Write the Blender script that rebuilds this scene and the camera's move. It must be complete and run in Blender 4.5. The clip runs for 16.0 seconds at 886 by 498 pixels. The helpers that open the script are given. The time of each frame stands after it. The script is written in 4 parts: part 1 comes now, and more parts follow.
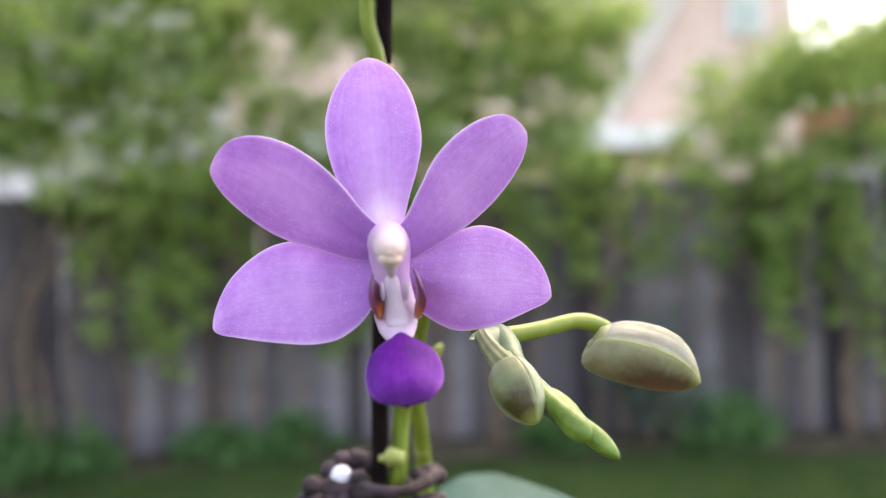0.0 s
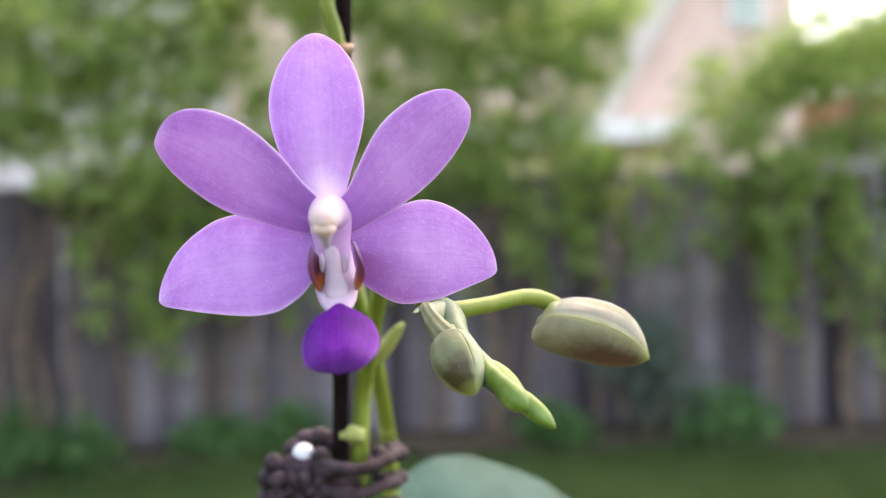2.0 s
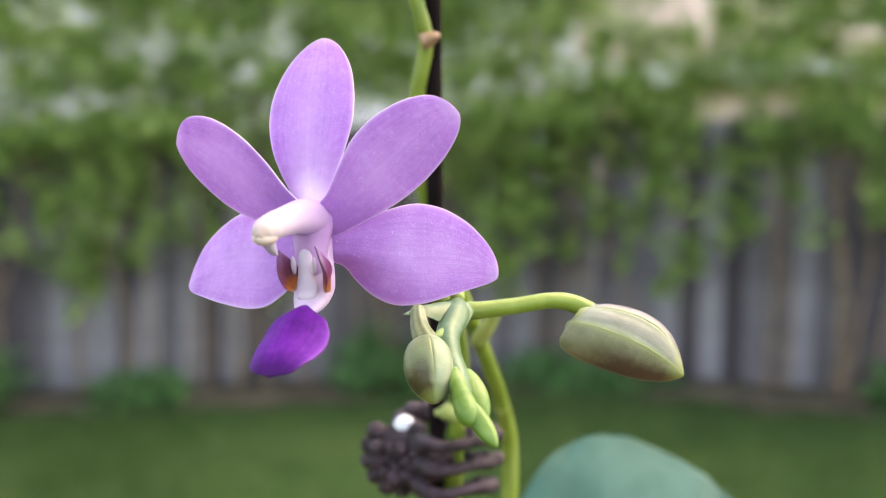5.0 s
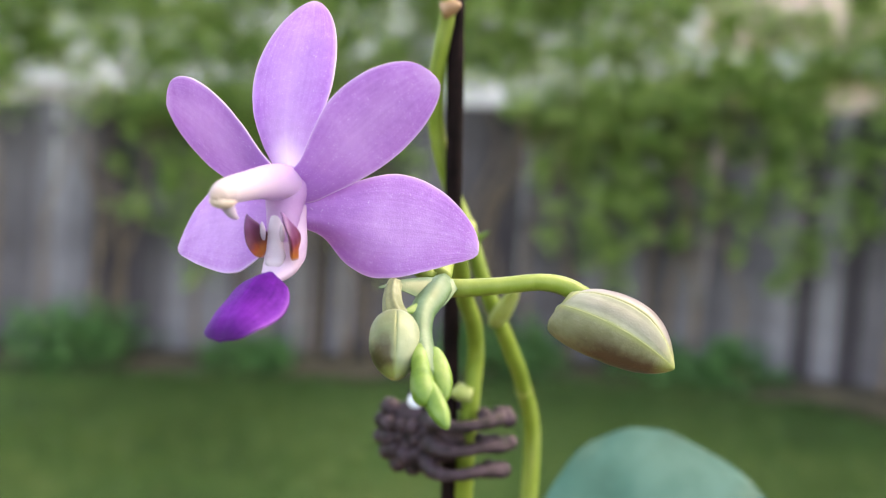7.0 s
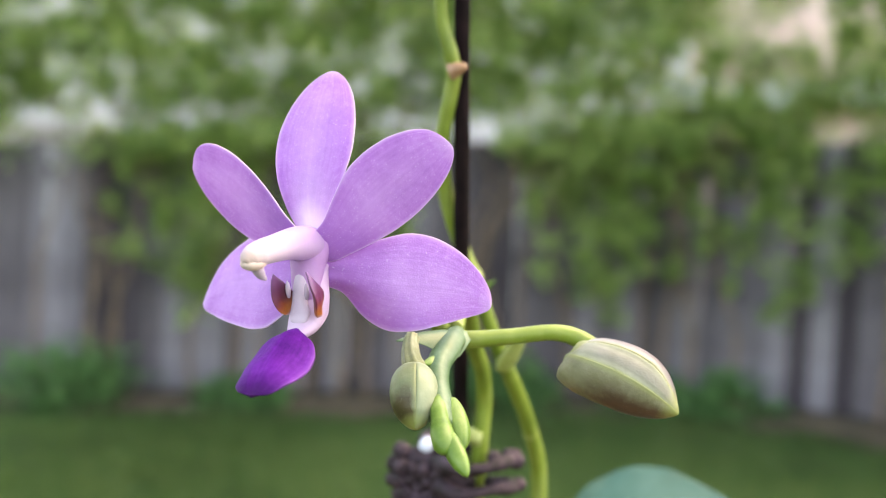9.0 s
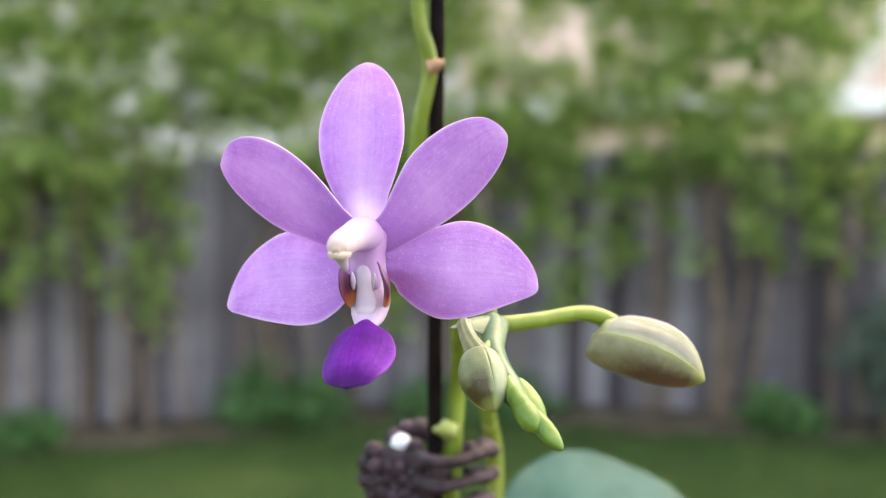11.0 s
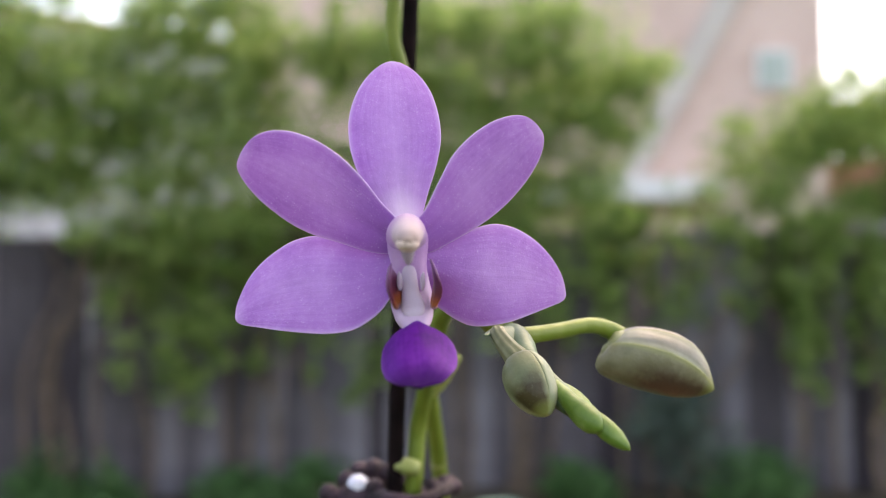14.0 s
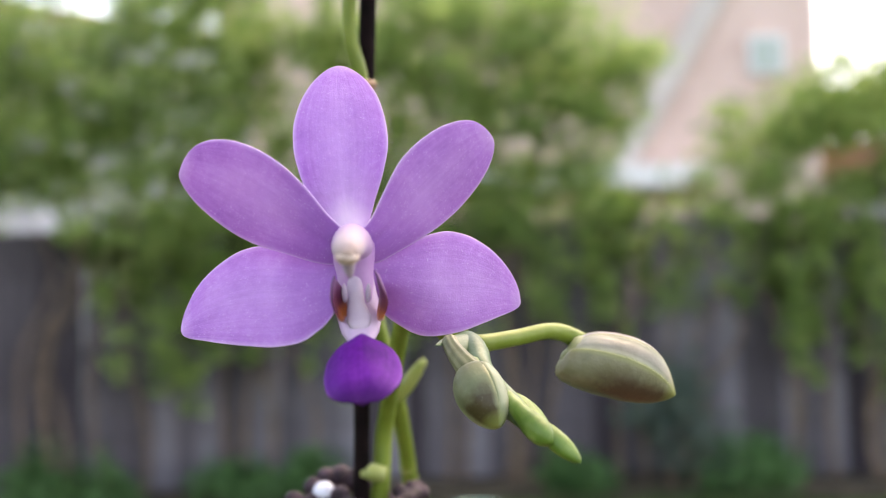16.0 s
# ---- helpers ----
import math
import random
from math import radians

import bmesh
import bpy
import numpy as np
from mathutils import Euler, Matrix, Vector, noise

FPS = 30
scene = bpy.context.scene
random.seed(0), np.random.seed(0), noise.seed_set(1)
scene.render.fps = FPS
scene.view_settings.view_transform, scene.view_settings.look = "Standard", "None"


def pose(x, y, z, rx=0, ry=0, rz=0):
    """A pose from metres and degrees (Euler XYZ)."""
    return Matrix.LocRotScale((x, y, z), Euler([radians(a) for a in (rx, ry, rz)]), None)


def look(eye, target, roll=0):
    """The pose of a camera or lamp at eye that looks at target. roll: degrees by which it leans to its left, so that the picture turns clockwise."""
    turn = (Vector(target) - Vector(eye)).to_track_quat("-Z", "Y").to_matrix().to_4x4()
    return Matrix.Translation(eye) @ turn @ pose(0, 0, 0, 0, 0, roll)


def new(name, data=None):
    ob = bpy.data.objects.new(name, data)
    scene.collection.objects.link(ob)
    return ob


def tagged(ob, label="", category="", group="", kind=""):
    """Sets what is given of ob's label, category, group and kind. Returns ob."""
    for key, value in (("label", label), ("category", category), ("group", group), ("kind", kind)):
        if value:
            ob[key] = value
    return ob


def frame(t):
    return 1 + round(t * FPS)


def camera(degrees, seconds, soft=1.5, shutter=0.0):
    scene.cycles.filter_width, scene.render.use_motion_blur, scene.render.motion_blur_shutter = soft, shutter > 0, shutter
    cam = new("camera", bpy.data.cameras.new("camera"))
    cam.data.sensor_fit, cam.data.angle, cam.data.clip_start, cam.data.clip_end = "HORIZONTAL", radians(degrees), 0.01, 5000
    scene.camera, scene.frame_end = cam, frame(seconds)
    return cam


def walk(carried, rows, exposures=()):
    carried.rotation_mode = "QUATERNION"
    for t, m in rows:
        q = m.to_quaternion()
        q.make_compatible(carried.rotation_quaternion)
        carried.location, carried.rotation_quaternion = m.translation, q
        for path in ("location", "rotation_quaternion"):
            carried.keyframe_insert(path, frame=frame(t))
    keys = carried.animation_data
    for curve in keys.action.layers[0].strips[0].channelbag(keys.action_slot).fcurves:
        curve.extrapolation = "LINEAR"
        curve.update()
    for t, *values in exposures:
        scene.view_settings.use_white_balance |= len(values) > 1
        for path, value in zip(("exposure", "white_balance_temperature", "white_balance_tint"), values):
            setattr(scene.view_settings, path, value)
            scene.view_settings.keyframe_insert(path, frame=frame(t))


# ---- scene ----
cam = camera(48.5, 16.0, 1.1)
cam.data.dof.use_dof = True
cam.data.dof.focus_distance = 0.163
cam.data.dof.aperture_fstop = 11.8
cam.data.dof.aperture_blades = 0
PATH = [
    (0.0, -0.00333, -0.17277, 1.19403, 91.38, 1.07, -2.52),
    (0.5, -0.00061, -0.17134, 1.19269, 91.33, 1.04, -2.56),
    (1.0, 0.00043, -0.17164, 1.19283, 91.20, 1.00, -2.67),
    (1.5, 0.00110, -0.17122, 1.19147, 91.08, 0.91, -2.60),
    (2.0, 0.00579, -0.17473, 1.19076, 90.95, 0.89, -2.50),
    (2.5, 0.00146, -0.17577, 1.19455, 90.82, 0.88, -2.26),
    (3.0, -0.00569, -0.16773, 1.19800, 89.57, 0.77, -2.34),
    (3.5, -0.00023, -0.16328, 1.19966, 87.68, 1.03, -2.10),
    (4.0, 0.00369, -0.16166, 1.20165, 87.66, 0.49, 0.60),
    (4.2, 0.01729, -0.16794, 1.20277, 87.53, 0.31, 4.61),
    (6.3, 0.07879, -0.15723, 1.19945, 86.45, -3.97, 24.06),
    (6.5, 0.07961, -0.15422, 1.20160, 85.83, -3.81, 24.08),
    (7.0, 0.08151, -0.15456, 1.20122, 85.97, -3.82, 24.07),
    (7.5, 0.08233, -0.15699, 1.20311, 86.18, -3.59, 24.10),
    (8.0, 0.08382, -0.16279, 1.20626, 86.97, -3.38, 23.94),
    (8.5, 0.08250, -0.16352, 1.20614, 87.82, -3.10, 23.83),
    (9.0, 0.08172, -0.16436, 1.20507, 88.01, -3.04, 23.65),
    (9.2, 0.08176, -0.16467, 1.20435, 88.08, -2.97, 23.65),
    (11.3, 0.02090, -0.18154, 1.19848, 89.21, -0.75, 6.88),
    (11.5, 0.00910, -0.17909, 1.19966, 89.09, -0.75, 4.33),
    (12.0, 0.00004, -0.17860, 1.19876, 89.13, 0.45, 0.66),
    (12.5, -0.00013, -0.18342, 1.19721, 90.66, 0.28, -0.27),
    (13.0, -0.00499, -0.18280, 1.19375, 93.12, 0.15, -0.47),
    (13.5, -0.00649, -0.17985, 1.19047, 94.01, -0.19, -0.82),
    (14.0, -0.00222, -0.17679, 1.18525, 94.23, -0.08, -1.10),
    (14.5, -0.00333, -0.17679, 1.18625, 94.40, -0.15, -1.20),
    (15.0, -0.00344, -0.17662, 1.18601, 94.60, -0.13, -1.42),
    (15.5, 0.00115, -0.17639, 1.18783, 94.55, 0.18, -1.53),
    (16.0, 0.00532, -0.17364, 1.18854, 93.62, 0.71, -1.32),
]
# seconds, stops, kelvin, tint
EXPOSURES = [
    (0.0, 2.90, 9900, 16), (2.0, 2.92, 9900, 16), (3.0, 2.96, 10000, 14), (3.5, 3.02, 10100, 12), (4.2, 3.04, 10200, 9), (6.3, 3.05, 10500, 10), (9.2, 3.10, 10500, 10),
    (11.3, 3.09, 10500, 11), (12.5, 3.06, 10300, 12), (13.0, 2.60, 9900, 16), (13.5, 2.27, 9700, 18), (14.0, 2.41, 9700, 18), (15.0, 2.48, 9700, 18), (15.5, 2.54, 9700, 18), (16.0, 2.68, 9800, 18),
]
walk(cam, [(t, pose(x, y, z, a, b, c)) for t, x, y, z, a, b, c in PATH], EXPOSURES)

# ---- world, sun ----
SUN_BEARING, SUN_HEIGHT = 45, 58
world = bpy.data.worlds.new("world")
scene.world = world
world.use_nodes = True
wn = world.node_tree
sky = wn.nodes.new("ShaderNodeTexSky")
sky.sky_type = "NISHITA"
sky.sun_disc = False
sky.sun_elevation = radians(SUN_HEIGHT)
sky.sun_rotation = radians(SUN_BEARING)
sky.dust_density = 2.0
wn.links.new(sky.outputs[0], wn.nodes["Background"].inputs[0])
wn.nodes["Background"].inputs[1].default_value = 0.15
sun = new("sun", bpy.data.lights.new("sun", "SUN"))
sun.data.energy = 0.14
sun.data.angle = radians(60)
sun.data.color = (1.0, 0.94, 0.86)
sd = Vector((math.sin(radians(SUN_BEARING)) * math.cos(radians(SUN_HEIGHT)), math.cos(radians(SUN_BEARING)) * math.cos(radians(SUN_HEIGHT)), math.sin(radians(SUN_HEIGHT))))
sun.matrix_world = look(sd * 30, (0, 0, 0))


# ---- materials ----
class Nodes:
    """Short hand for a node material."""

    def __init__(self, name, rough=0.6, spec=0.4):
        self.mat = bpy.data.materials.new(name)
        self.mat.use_nodes = True
        self.t = self.mat.node_tree
        self.b = self.t.nodes["Principled BSDF"]
        self.b.inputs["Roughness"].default_value = rough
        self.b.inputs["Specular IOR Level"].default_value = spec

    def n(self, kind, **sets):
        node = self.t.nodes.new(kind)
        for k, v in sets.items():
            node.inputs[k.replace("_", " ")].default_value = v
        return node

    def link(self, a, b):
        self.t.links.new(a, b)

    def coords(self, which="Object", scale=(1, 1, 1)):
        m = self.n("ShaderNodeMapping", Scale=scale)
        self.link(self.n("ShaderNodeTexCoord").outputs[which], m.inputs[0])
        return m.outputs[0]

    def noise(self, vec, scale, detail=4.0, rough=0.55):
        node = self.n("ShaderNodeTexNoise", Scale=scale, Detail=detail, Roughness=rough)
        self.link(vec, node.inputs["Vector"])
        return node.outputs["Fac"]

    def ramp(self, fac, *stops):
        node = self.n("ShaderNodeValToRGB")
        els = node.color_ramp.elements
        while len(els) < len(stops):
            els.new(0.5)
        for e, (p, c) in zip(els, stops):
            e.position = p
            e.color = (*c, 1) if len(c) == 3 else c
        self.link(fac, node.inputs[0])
        return node.outputs[0]

    def mix(self, fac, a, b, mode="MIX"):
        node = self.t.nodes.new("ShaderNodeMix")
        node.data_type, node.blend_type = "RGBA", mode
        for s, v in ((node.inputs[0], fac), (node.inputs[6], a), (node.inputs[7], b)):
            if isinstance(v, (int, float)):
                s.default_value = v
            elif isinstance(v, tuple):
                s.default_value = (*v, 1)
            else:
                self.link(v, s)
        return node.outputs[2]

    def math(self, op, a, b=0.0):
        node = self.t.nodes.new("ShaderNodeMath")
        node.operation = op
        for s, v in ((node.inputs[0], a), (node.inputs[1], b)):
            if isinstance(v, (int, float)):
                s.default_value = v
            else:
                self.link(v, s)
        return node.outputs[0]

    def bump(self, height, strength, distance):
        node = self.n("ShaderNodeBump", Strength=strength, Distance=distance)
        self.link(height, node.inputs["Height"])
        self.link(node.outputs[0], self.b.inputs["Normal"])

    def color(self, out):
        self.link(out, self.b.inputs["Base Color"])

    def translucent(self, colour, amount):
        tr = self.n("ShaderNodeBsdfTranslucent")
        if isinstance(colour, tuple):
            tr.inputs[0].default_value = (*colour, 1)
        else:
            self.link(colour, tr.inputs[0])
        mx = self.n("ShaderNodeMixShader", Fac=amount)
        self.link(self.b.outputs[0], mx.inputs[1])
        self.link(tr.outputs[0], mx.inputs[2])
        self.link(mx.outputs[0], self.t.nodes["Material Output"].inputs[0])


def petal_material(name, pale, mid, deep, rim, white_len=0.0, rim_start=0.95, tip=None):
    """Lilac tissue: faint veins along the length, paler middle, deeper or white at the base; fine sparkle of cells
    painted as pale specks, backlit glow of the thin rim painted lighter.
    """
    m = Nodes(name, 0.55, 0.12 if tip else 0.3)
    uv = m.n("ShaderNodeTexCoord").outputs["UV"]
    sep = m.n("ShaderNodeSeparateXYZ")
    m.link(uv, sep.inputs[0])
    u, v = sep.outputs[0], sep.outputs[1]
    across = m.math("ABSOLUTE", m.math("SUBTRACT", m.math("MULTIPLY", u, 2.0), 1.0))
    st = m.n("ShaderNodeMapping", Scale=(24, 1.6, 1))
    m.link(uv, st.inputs[0])
    veins = m.noise(st.outputs[0], 1.0, 3.0, 0.6)
    thin = m.n("ShaderNodeMapping", Scale=(46, 2.4, 1))
    m.link(uv, thin.inputs[0])
    threads = m.ramp(m.noise(thin.outputs[0], 1.0, 2.0), (0.30, (1, 1, 1)), (0.42, (0, 0, 0)))
    ob = m.coords("Object")
    blotch = m.noise(ob, 150.0, 3.0)
    cells = m.noise(ob, 4200.0, 2.0)
    speck = m.noise(ob, 900.0, 4.0, 0.65)
    fac = m.math("ADD", m.math("ADD", m.math("MULTIPLY", veins, 0.26), m.math("MULTIPLY", blotch, 0.50)), m.math("MULTIPLY", speck, 0.26))
    col = m.ramp(fac, (0.36, deep), (0.53, mid), (0.74, pale))
    col = m.mix(m.math("MULTIPLY", threads, 0.13), col, tuple(c * 0.8 for c in deep))
    if not tip:
        # paler along the middle of the blade
        middle = m.math("MULTIPLY", m.ramp(v, (0.15, (0, 0, 0)), (0.42, (0.42, 0.42, 0.42)), (0.72, (0.3, 0.3, 0.3)), (0.95, (0, 0, 0))), m.math("SUBTRACT", 1.0, across))
        col = m.mix(middle, col, tuple(0.7 * p + 0.3 * q for p, q in zip(pale, rim)))
    if white_len:
        white = m.ramp(m.math("ADD", v, m.math("MULTIPLY", across, 0.10)), (0.0, (1, 1, 1)), (white_len * 0.55, (0.8, 0.8, 0.8)), (white_len * 1.3, (0.25, 0.25, 0.25)), (white_len * 2.6, (0, 0, 0)))
        col = m.mix(white, col, (0.86, 0.77, 0.90))
    elif not tip:
        col = m.mix(m.ramp(v, (0.04, (0.75, 0.75, 0.75)), (0.45, (0, 0, 0))), col, tuple(c * 0.92 for c in deep))
    # backlight through the thin petal margin, painted as a lighter rim
    far = m.math("MAXIMUM", across, m.math("MULTIPLY", v, 0.985))
    edge = m.ramp(far, (rim_start - 0.05, (0, 0, 0)), (0.965, (0.22, 0.22, 0.22)), (1.0, (0.72, 0.72, 0.72)))
    col = m.mix(edge, col, rim)
    if tip:
        col = m.mix(m.ramp(v, (0.72, (0, 0, 0)), (0.97, (0.9, 0.9, 0.9))), col, tip)
    # glints of the cells put into the colour as pale specks
    spark = m.ramp(cells, (0.61, (0, 0, 0)), (0.76, (0.15,) * 3 if tip else (0.8,) * 3))
    spark = m.math("MULTIPLY", spark, m.ramp(speck, (0.42, (0.15, 0.15, 0.15)), (0.66, (1, 1, 1))))
    col = m.mix(spark, col, rim)
    m.color(col)
    m.b.inputs["Sheen Weight"].default_value = 0.0 if tip else 0.12
    m.bump(m.math("ADD", m.math("MULTIPLY", veins, 0.45), m.math("ADD", m.math("MULTIPLY", cells, 0.35), m.math("MULTIPLY", speck, 0.5))), 0.45, 0.0003)
    m.translucent(col, 0.38)
    return m.mat


def plant_material(name, a, b, c, scale=160.0, trans=0.15, rough=0.42, stretch=(1, 1, 1), spec=0.45):
    m = Nodes(name, rough, spec)
    ob = m.coords("Object", stretch)
    big, fine = m.noise(ob, scale, 3.0), m.noise(ob, scale * 14, 2.0)
    col = m.ramp(big, (0.32, a), (0.52, b), (0.72, c))
    col = m.mix(m.ramp(fine, (0.62, (0, 0, 0)), (0.8, (0.35, 0.35, 0.35))), col, c)
    m.color(col)
    m.bump(fine, 0.2, 0.0003)
    m.translucent(col, trans)
    return m.mat


LILAC = ((0.565, 0.32, 0.715), (0.46, 0.207, 0.615), (0.358, 0.135, 0.518), (0.80, 0.66, 0.865))
PETAL = petal_material("lilac_petal", *LILAC)
DORSAL = petal_material("lilac_dorsal_sepal", *LILAC, white_len=0.16)
LIP = petal_material("violet_lip", (0.21, 0.03, 0.40), (0.125, 0.008, 0.26), (0.062, 0.003, 0.15), (0.30, 0.10, 0.47), 0.0, 0.95, (0.040, 0.003, 0.085))
WHITE = plant_material("white_channel", (0.47, 0.36, 0.51), (0.54, 0.44, 0.58), (0.60, 0.51, 0.63), 120, 0.3, 0.6)
CREAM = plant_material("cream_anther", (0.66, 0.49, 0.46), (0.70, 0.55, 0.52), (0.74, 0.62, 0.59), 150, 0.25, 0.6)
THROAT = plant_material("pink_white_throat", (0.45, 0.29, 0.51), (0.52, 0.37, 0.58), (0.60, 0.47, 0.64), 110, 0.3, 0.6)
COLUMN_FOOT = plant_material("lilac_white_foot", (0.45, 0.225, 0.55), (0.52, 0.29, 0.61), (0.60, 0.40, 0.68), 110, 0.4, 0.6)
GREEN_STEM = plant_material("yellow_green_stem", (0.11, 0.17, 0.022), (0.165, 0.235, 0.036), (0.23, 0.29, 0.08), 120, 0.2, 0.45, (1, 1, 0.35))
GREEN_PALE = plant_material("pale_green_rachis", (0.046, 0.105, 0.042), (0.070, 0.135, 0.066), (0.125, 0.20, 0.122), 260, 0.2, 0.4)
GREEN_TIP = plant_material("fresh_green_bud", (0.066, 0.142, 0.017), (0.105, 0.195, 0.030), (0.18, 0.27, 0.08), 260, 0.2, 0.42)
PALE_BRACT = plant_material("pale_yellow_bract", (0.27, 0.32, 0.09), (0.34, 0.39, 0.15), (0.42, 0.46, 0.23), 140, 0.25, 0.5)
CREAM_RIB = plant_material("cream_green_ribs", (0.13, 0.15, 0.07), (0.20, 0.215, 0.12), (0.30, 0.305, 0.20), 260, 0.2, 0.45)
LEAF = plant_material("blue_green_leaf", (0.012, 0.054, 0.046), (0.020, 0.075, 0.065), (0.040, 0.106, 0.094), 40, 0.05, 0.5, (1, 1, 1), 0.12)
NODE_TIP = plant_material("dry_pink_bract", (0.22, 0.12, 0.07), (0.32, 0.19, 0.12), (0.42, 0.28, 0.2), 320, 0.15)


def bud_material(name, tones, flush_by=0.6, flush_to=(0.15, 0.10, 0.11), margin=(0.24, 0.27, 0.09), low=0.0, spread=0.25):
    """Grey-green sepal with mauve-brown over its middle and yellow-green along its margins and tip."""
    m = Nodes(name, 0.42, 0.4)
    uv = m.n("ShaderNodeTexCoord").outputs["UV"]
    sep = m.n("ShaderNodeSeparateXYZ")
    m.link(uv, sep.inputs[0])
    across = m.math("ABSOLUTE", m.math("SUBTRACT", m.math("MULTIPLY", sep.outputs[0], 2.0), 1.0))
    ob = m.coords("Object")
    blotch, fine, mid = m.noise(ob, 170.0, 3.0), m.noise(ob, 2500.0, 2.0), m.noise(ob, 600.0, 3.0)
    st = m.n("ShaderNodeMapping", Scale=(34, 2.2, 1))
    m.link(uv, st.inputs[0])
    veins = m.noise(st.outputs[0], 1.0, 2.0)
    col = m.ramp(m.math("ADD", m.math("ADD", m.math("MULTIPLY", blotch, 0.55), m.math("MULTIPLY", mid, 0.3)), m.math("MULTIPLY", veins, 0.15)), (0.3, tones[0]), (0.5, tones[1]), (0.7, tones[2]))
    wob = m.math("MULTIPLY", m.math("SUBTRACT", mid, 0.5), 0.35)
    along = m.ramp(m.math("ADD", sep.outputs[1], wob), (low, (0.1, 0.1, 0.1)), (low + 0.28, (1, 1, 1)))
    flush = m.math("MULTIPLY", m.math("MULTIPLY", m.ramp(m.math("ADD", across, wob), (spread, (1, 1, 1)), (min(spread + 0.6, 1.2) / 1.0 if spread < 0.4 else 1.0, (0, 0, 0))), along), flush_by)
    col = m.mix(flush, col, flush_to)
    col = m.mix(m.ramp(across, (0.80, (0, 0, 0)), (0.97, (0.55, 0.55, 0.55))), col, margin)
    col = m.mix(m.ramp(sep.outputs[1], (0.86, (0, 0, 0)), (1.0, (0.7, 0.7, 0.7))), col, (0.27, 0.31, 0.09))
    col = m.mix(m.ramp(fine, (0.62, (0, 0, 0)), (0.8, (0.3, 0.3, 0.3))), col, tones[2])
    m.color(col)
    m.bump(m.math("ADD", m.math("MULTIPLY", fine, 0.4), m.math("ADD", mid, m.math("MULTIPLY", veins, 0.15))), 0.25, 0.0003)
    m.translucent(col, 0.12)
    return m.mat


BUD = bud_material("grey_green_bud", ((0.16, 0.175, 0.115), (0.205, 0.22, 0.16), (0.26, 0.265, 0.22)), 0.4, (0.15, 0.12, 0.13))
BUD_MAUVE = bud_material("mauve_flushed_bud", ((0.13, 0.125, 0.10), (0.165, 0.155, 0.145), (0.21, 0.20, 0.19)), 0.9, (0.088, 0.062, 0.088))
BUD_BROWN = bud_material("brown_flushed_bud", ((0.13, 0.13, 0.07), (0.19, 0.185, 0.11), (0.25, 0.24, 0.17)), 1.0, (0.070, 0.040, 0.026), low=0.22, spread=0.25)
BUD_LOW = bud_material("brown_tipped_bud", ((0.12, 0.15, 0.075), (0.165, 0.195, 0.105), (0.23, 0.25, 0.17)), 1.0, (0.046, 0.034, 0.012), (0.13, 0.15, 0.06), 0.42, 0.7)
BUD_PALE = bud_material("pale_green_bud", ((0.13, 0.17, 0.10), (0.175, 0.215, 0.135), (0.24, 0.27, 0.19)), 0.25, (0.13, 0.12, 0.09), (0.17, 0.20, 0.10), 0.5)


def lobe_material():
    m = Nodes("maroon_orange_lobe", 0.35, 0.5)
    uv = m.n("ShaderNodeTexCoord").outputs["UV"]
    sep = m.n("ShaderNodeSeparateXYZ")
    m.link(uv, sep.inputs[0])
    ob = m.coords("Object")
    v = m.math("ADD", sep.outputs[1], m.math("MULTIPLY", m.math("SUBTRACT", m.noise(ob, 700.0), 0.5), 0.25))
    col = m.ramp(v, (0.0, (0.46, 0.30, 0.44)), (0.09, (0.40, 0.12, 0.03)), (0.22, (0.26, 0.055, 0.025)), (0.36, (0.12, 0.02, 0.04)), (0.65, (0.12, 0.028, 0.09)), (1.0, (0.21, 0.085, 0.25)))
    m.color(col)
    m.translucent(col, 0.1)
    return m.mat


LOBE = lobe_material()


def column_material():
    """Lilac-pink where it joins the petals, white further out."""
    m = Nodes("white_pink_column", 0.6, 0.35)
    uv = m.n("ShaderNodeTexCoord").outputs["UV"]
    sep = m.n("ShaderNodeSeparateXYZ")
    m.link(uv, sep.inputs[0])
    ob = m.coords("Object")
    v = m.math("ADD", sep.outputs[1], m.math("MULTIPLY", m.math("SUBTRACT", m.noise(ob, 500.0), 0.5), 0.15))
    col = m.ramp(v, (0.12, (0.50, 0.31, 0.60)), (0.35, (0.53, 0.38, 0.61)), (0.55, (0.54, 0.44, 0.58)), (0.75, (0.545, 0.47, 0.545)), (0.88, (0.545, 0.455, 0.48)), (1.0, (0.54, 0.41, 0.36)))
    m.color(col)
    m.bump(m.noise(ob, 2600.0, 2.0), 0.15, 0.0003)
    m.translucent(col, 0.45)
    return m.mat


COLUMN = column_material()


def wood_material(name, a, b, c, stretch=(14, 14, 0.9), rough=0.85):
    m = Nodes(name, rough, 0.25)
    ob = m.coords("Object", stretch)
    rnd = m.n("ShaderNodeObjectInfo").outputs["Random"]
    add = m.n("ShaderNodeVectorMath")
    add.operation = "ADD"
    m.link(ob, add.inputs[0])
    m.link(m.math("MULTIPLY", rnd, 40.0), add.inputs[1])
    grain = m.noise(add.outputs[0], 6.0, 5.0, 0.65)
    stain = m.noise(m.coords("Object", (1, 1, 1)), 1.7, 3.0)
    col = m.ramp(m.math("ADD", m.math("MULTIPLY", grain, 0.55), m.math("MULTIPLY", m.math("SUBTRACT", rnd, 0.1), 0.62)), (0.24, a), (0.48, b), (0.74, c))
    col = m.mix(m.ramp(stain, (0.35, (0.5, 0.5, 0.5)), (0.65, (0, 0, 0))), col, a)
    m.color(col)
    m.bump(grain, 0.5, 0.004)
    return m.mat


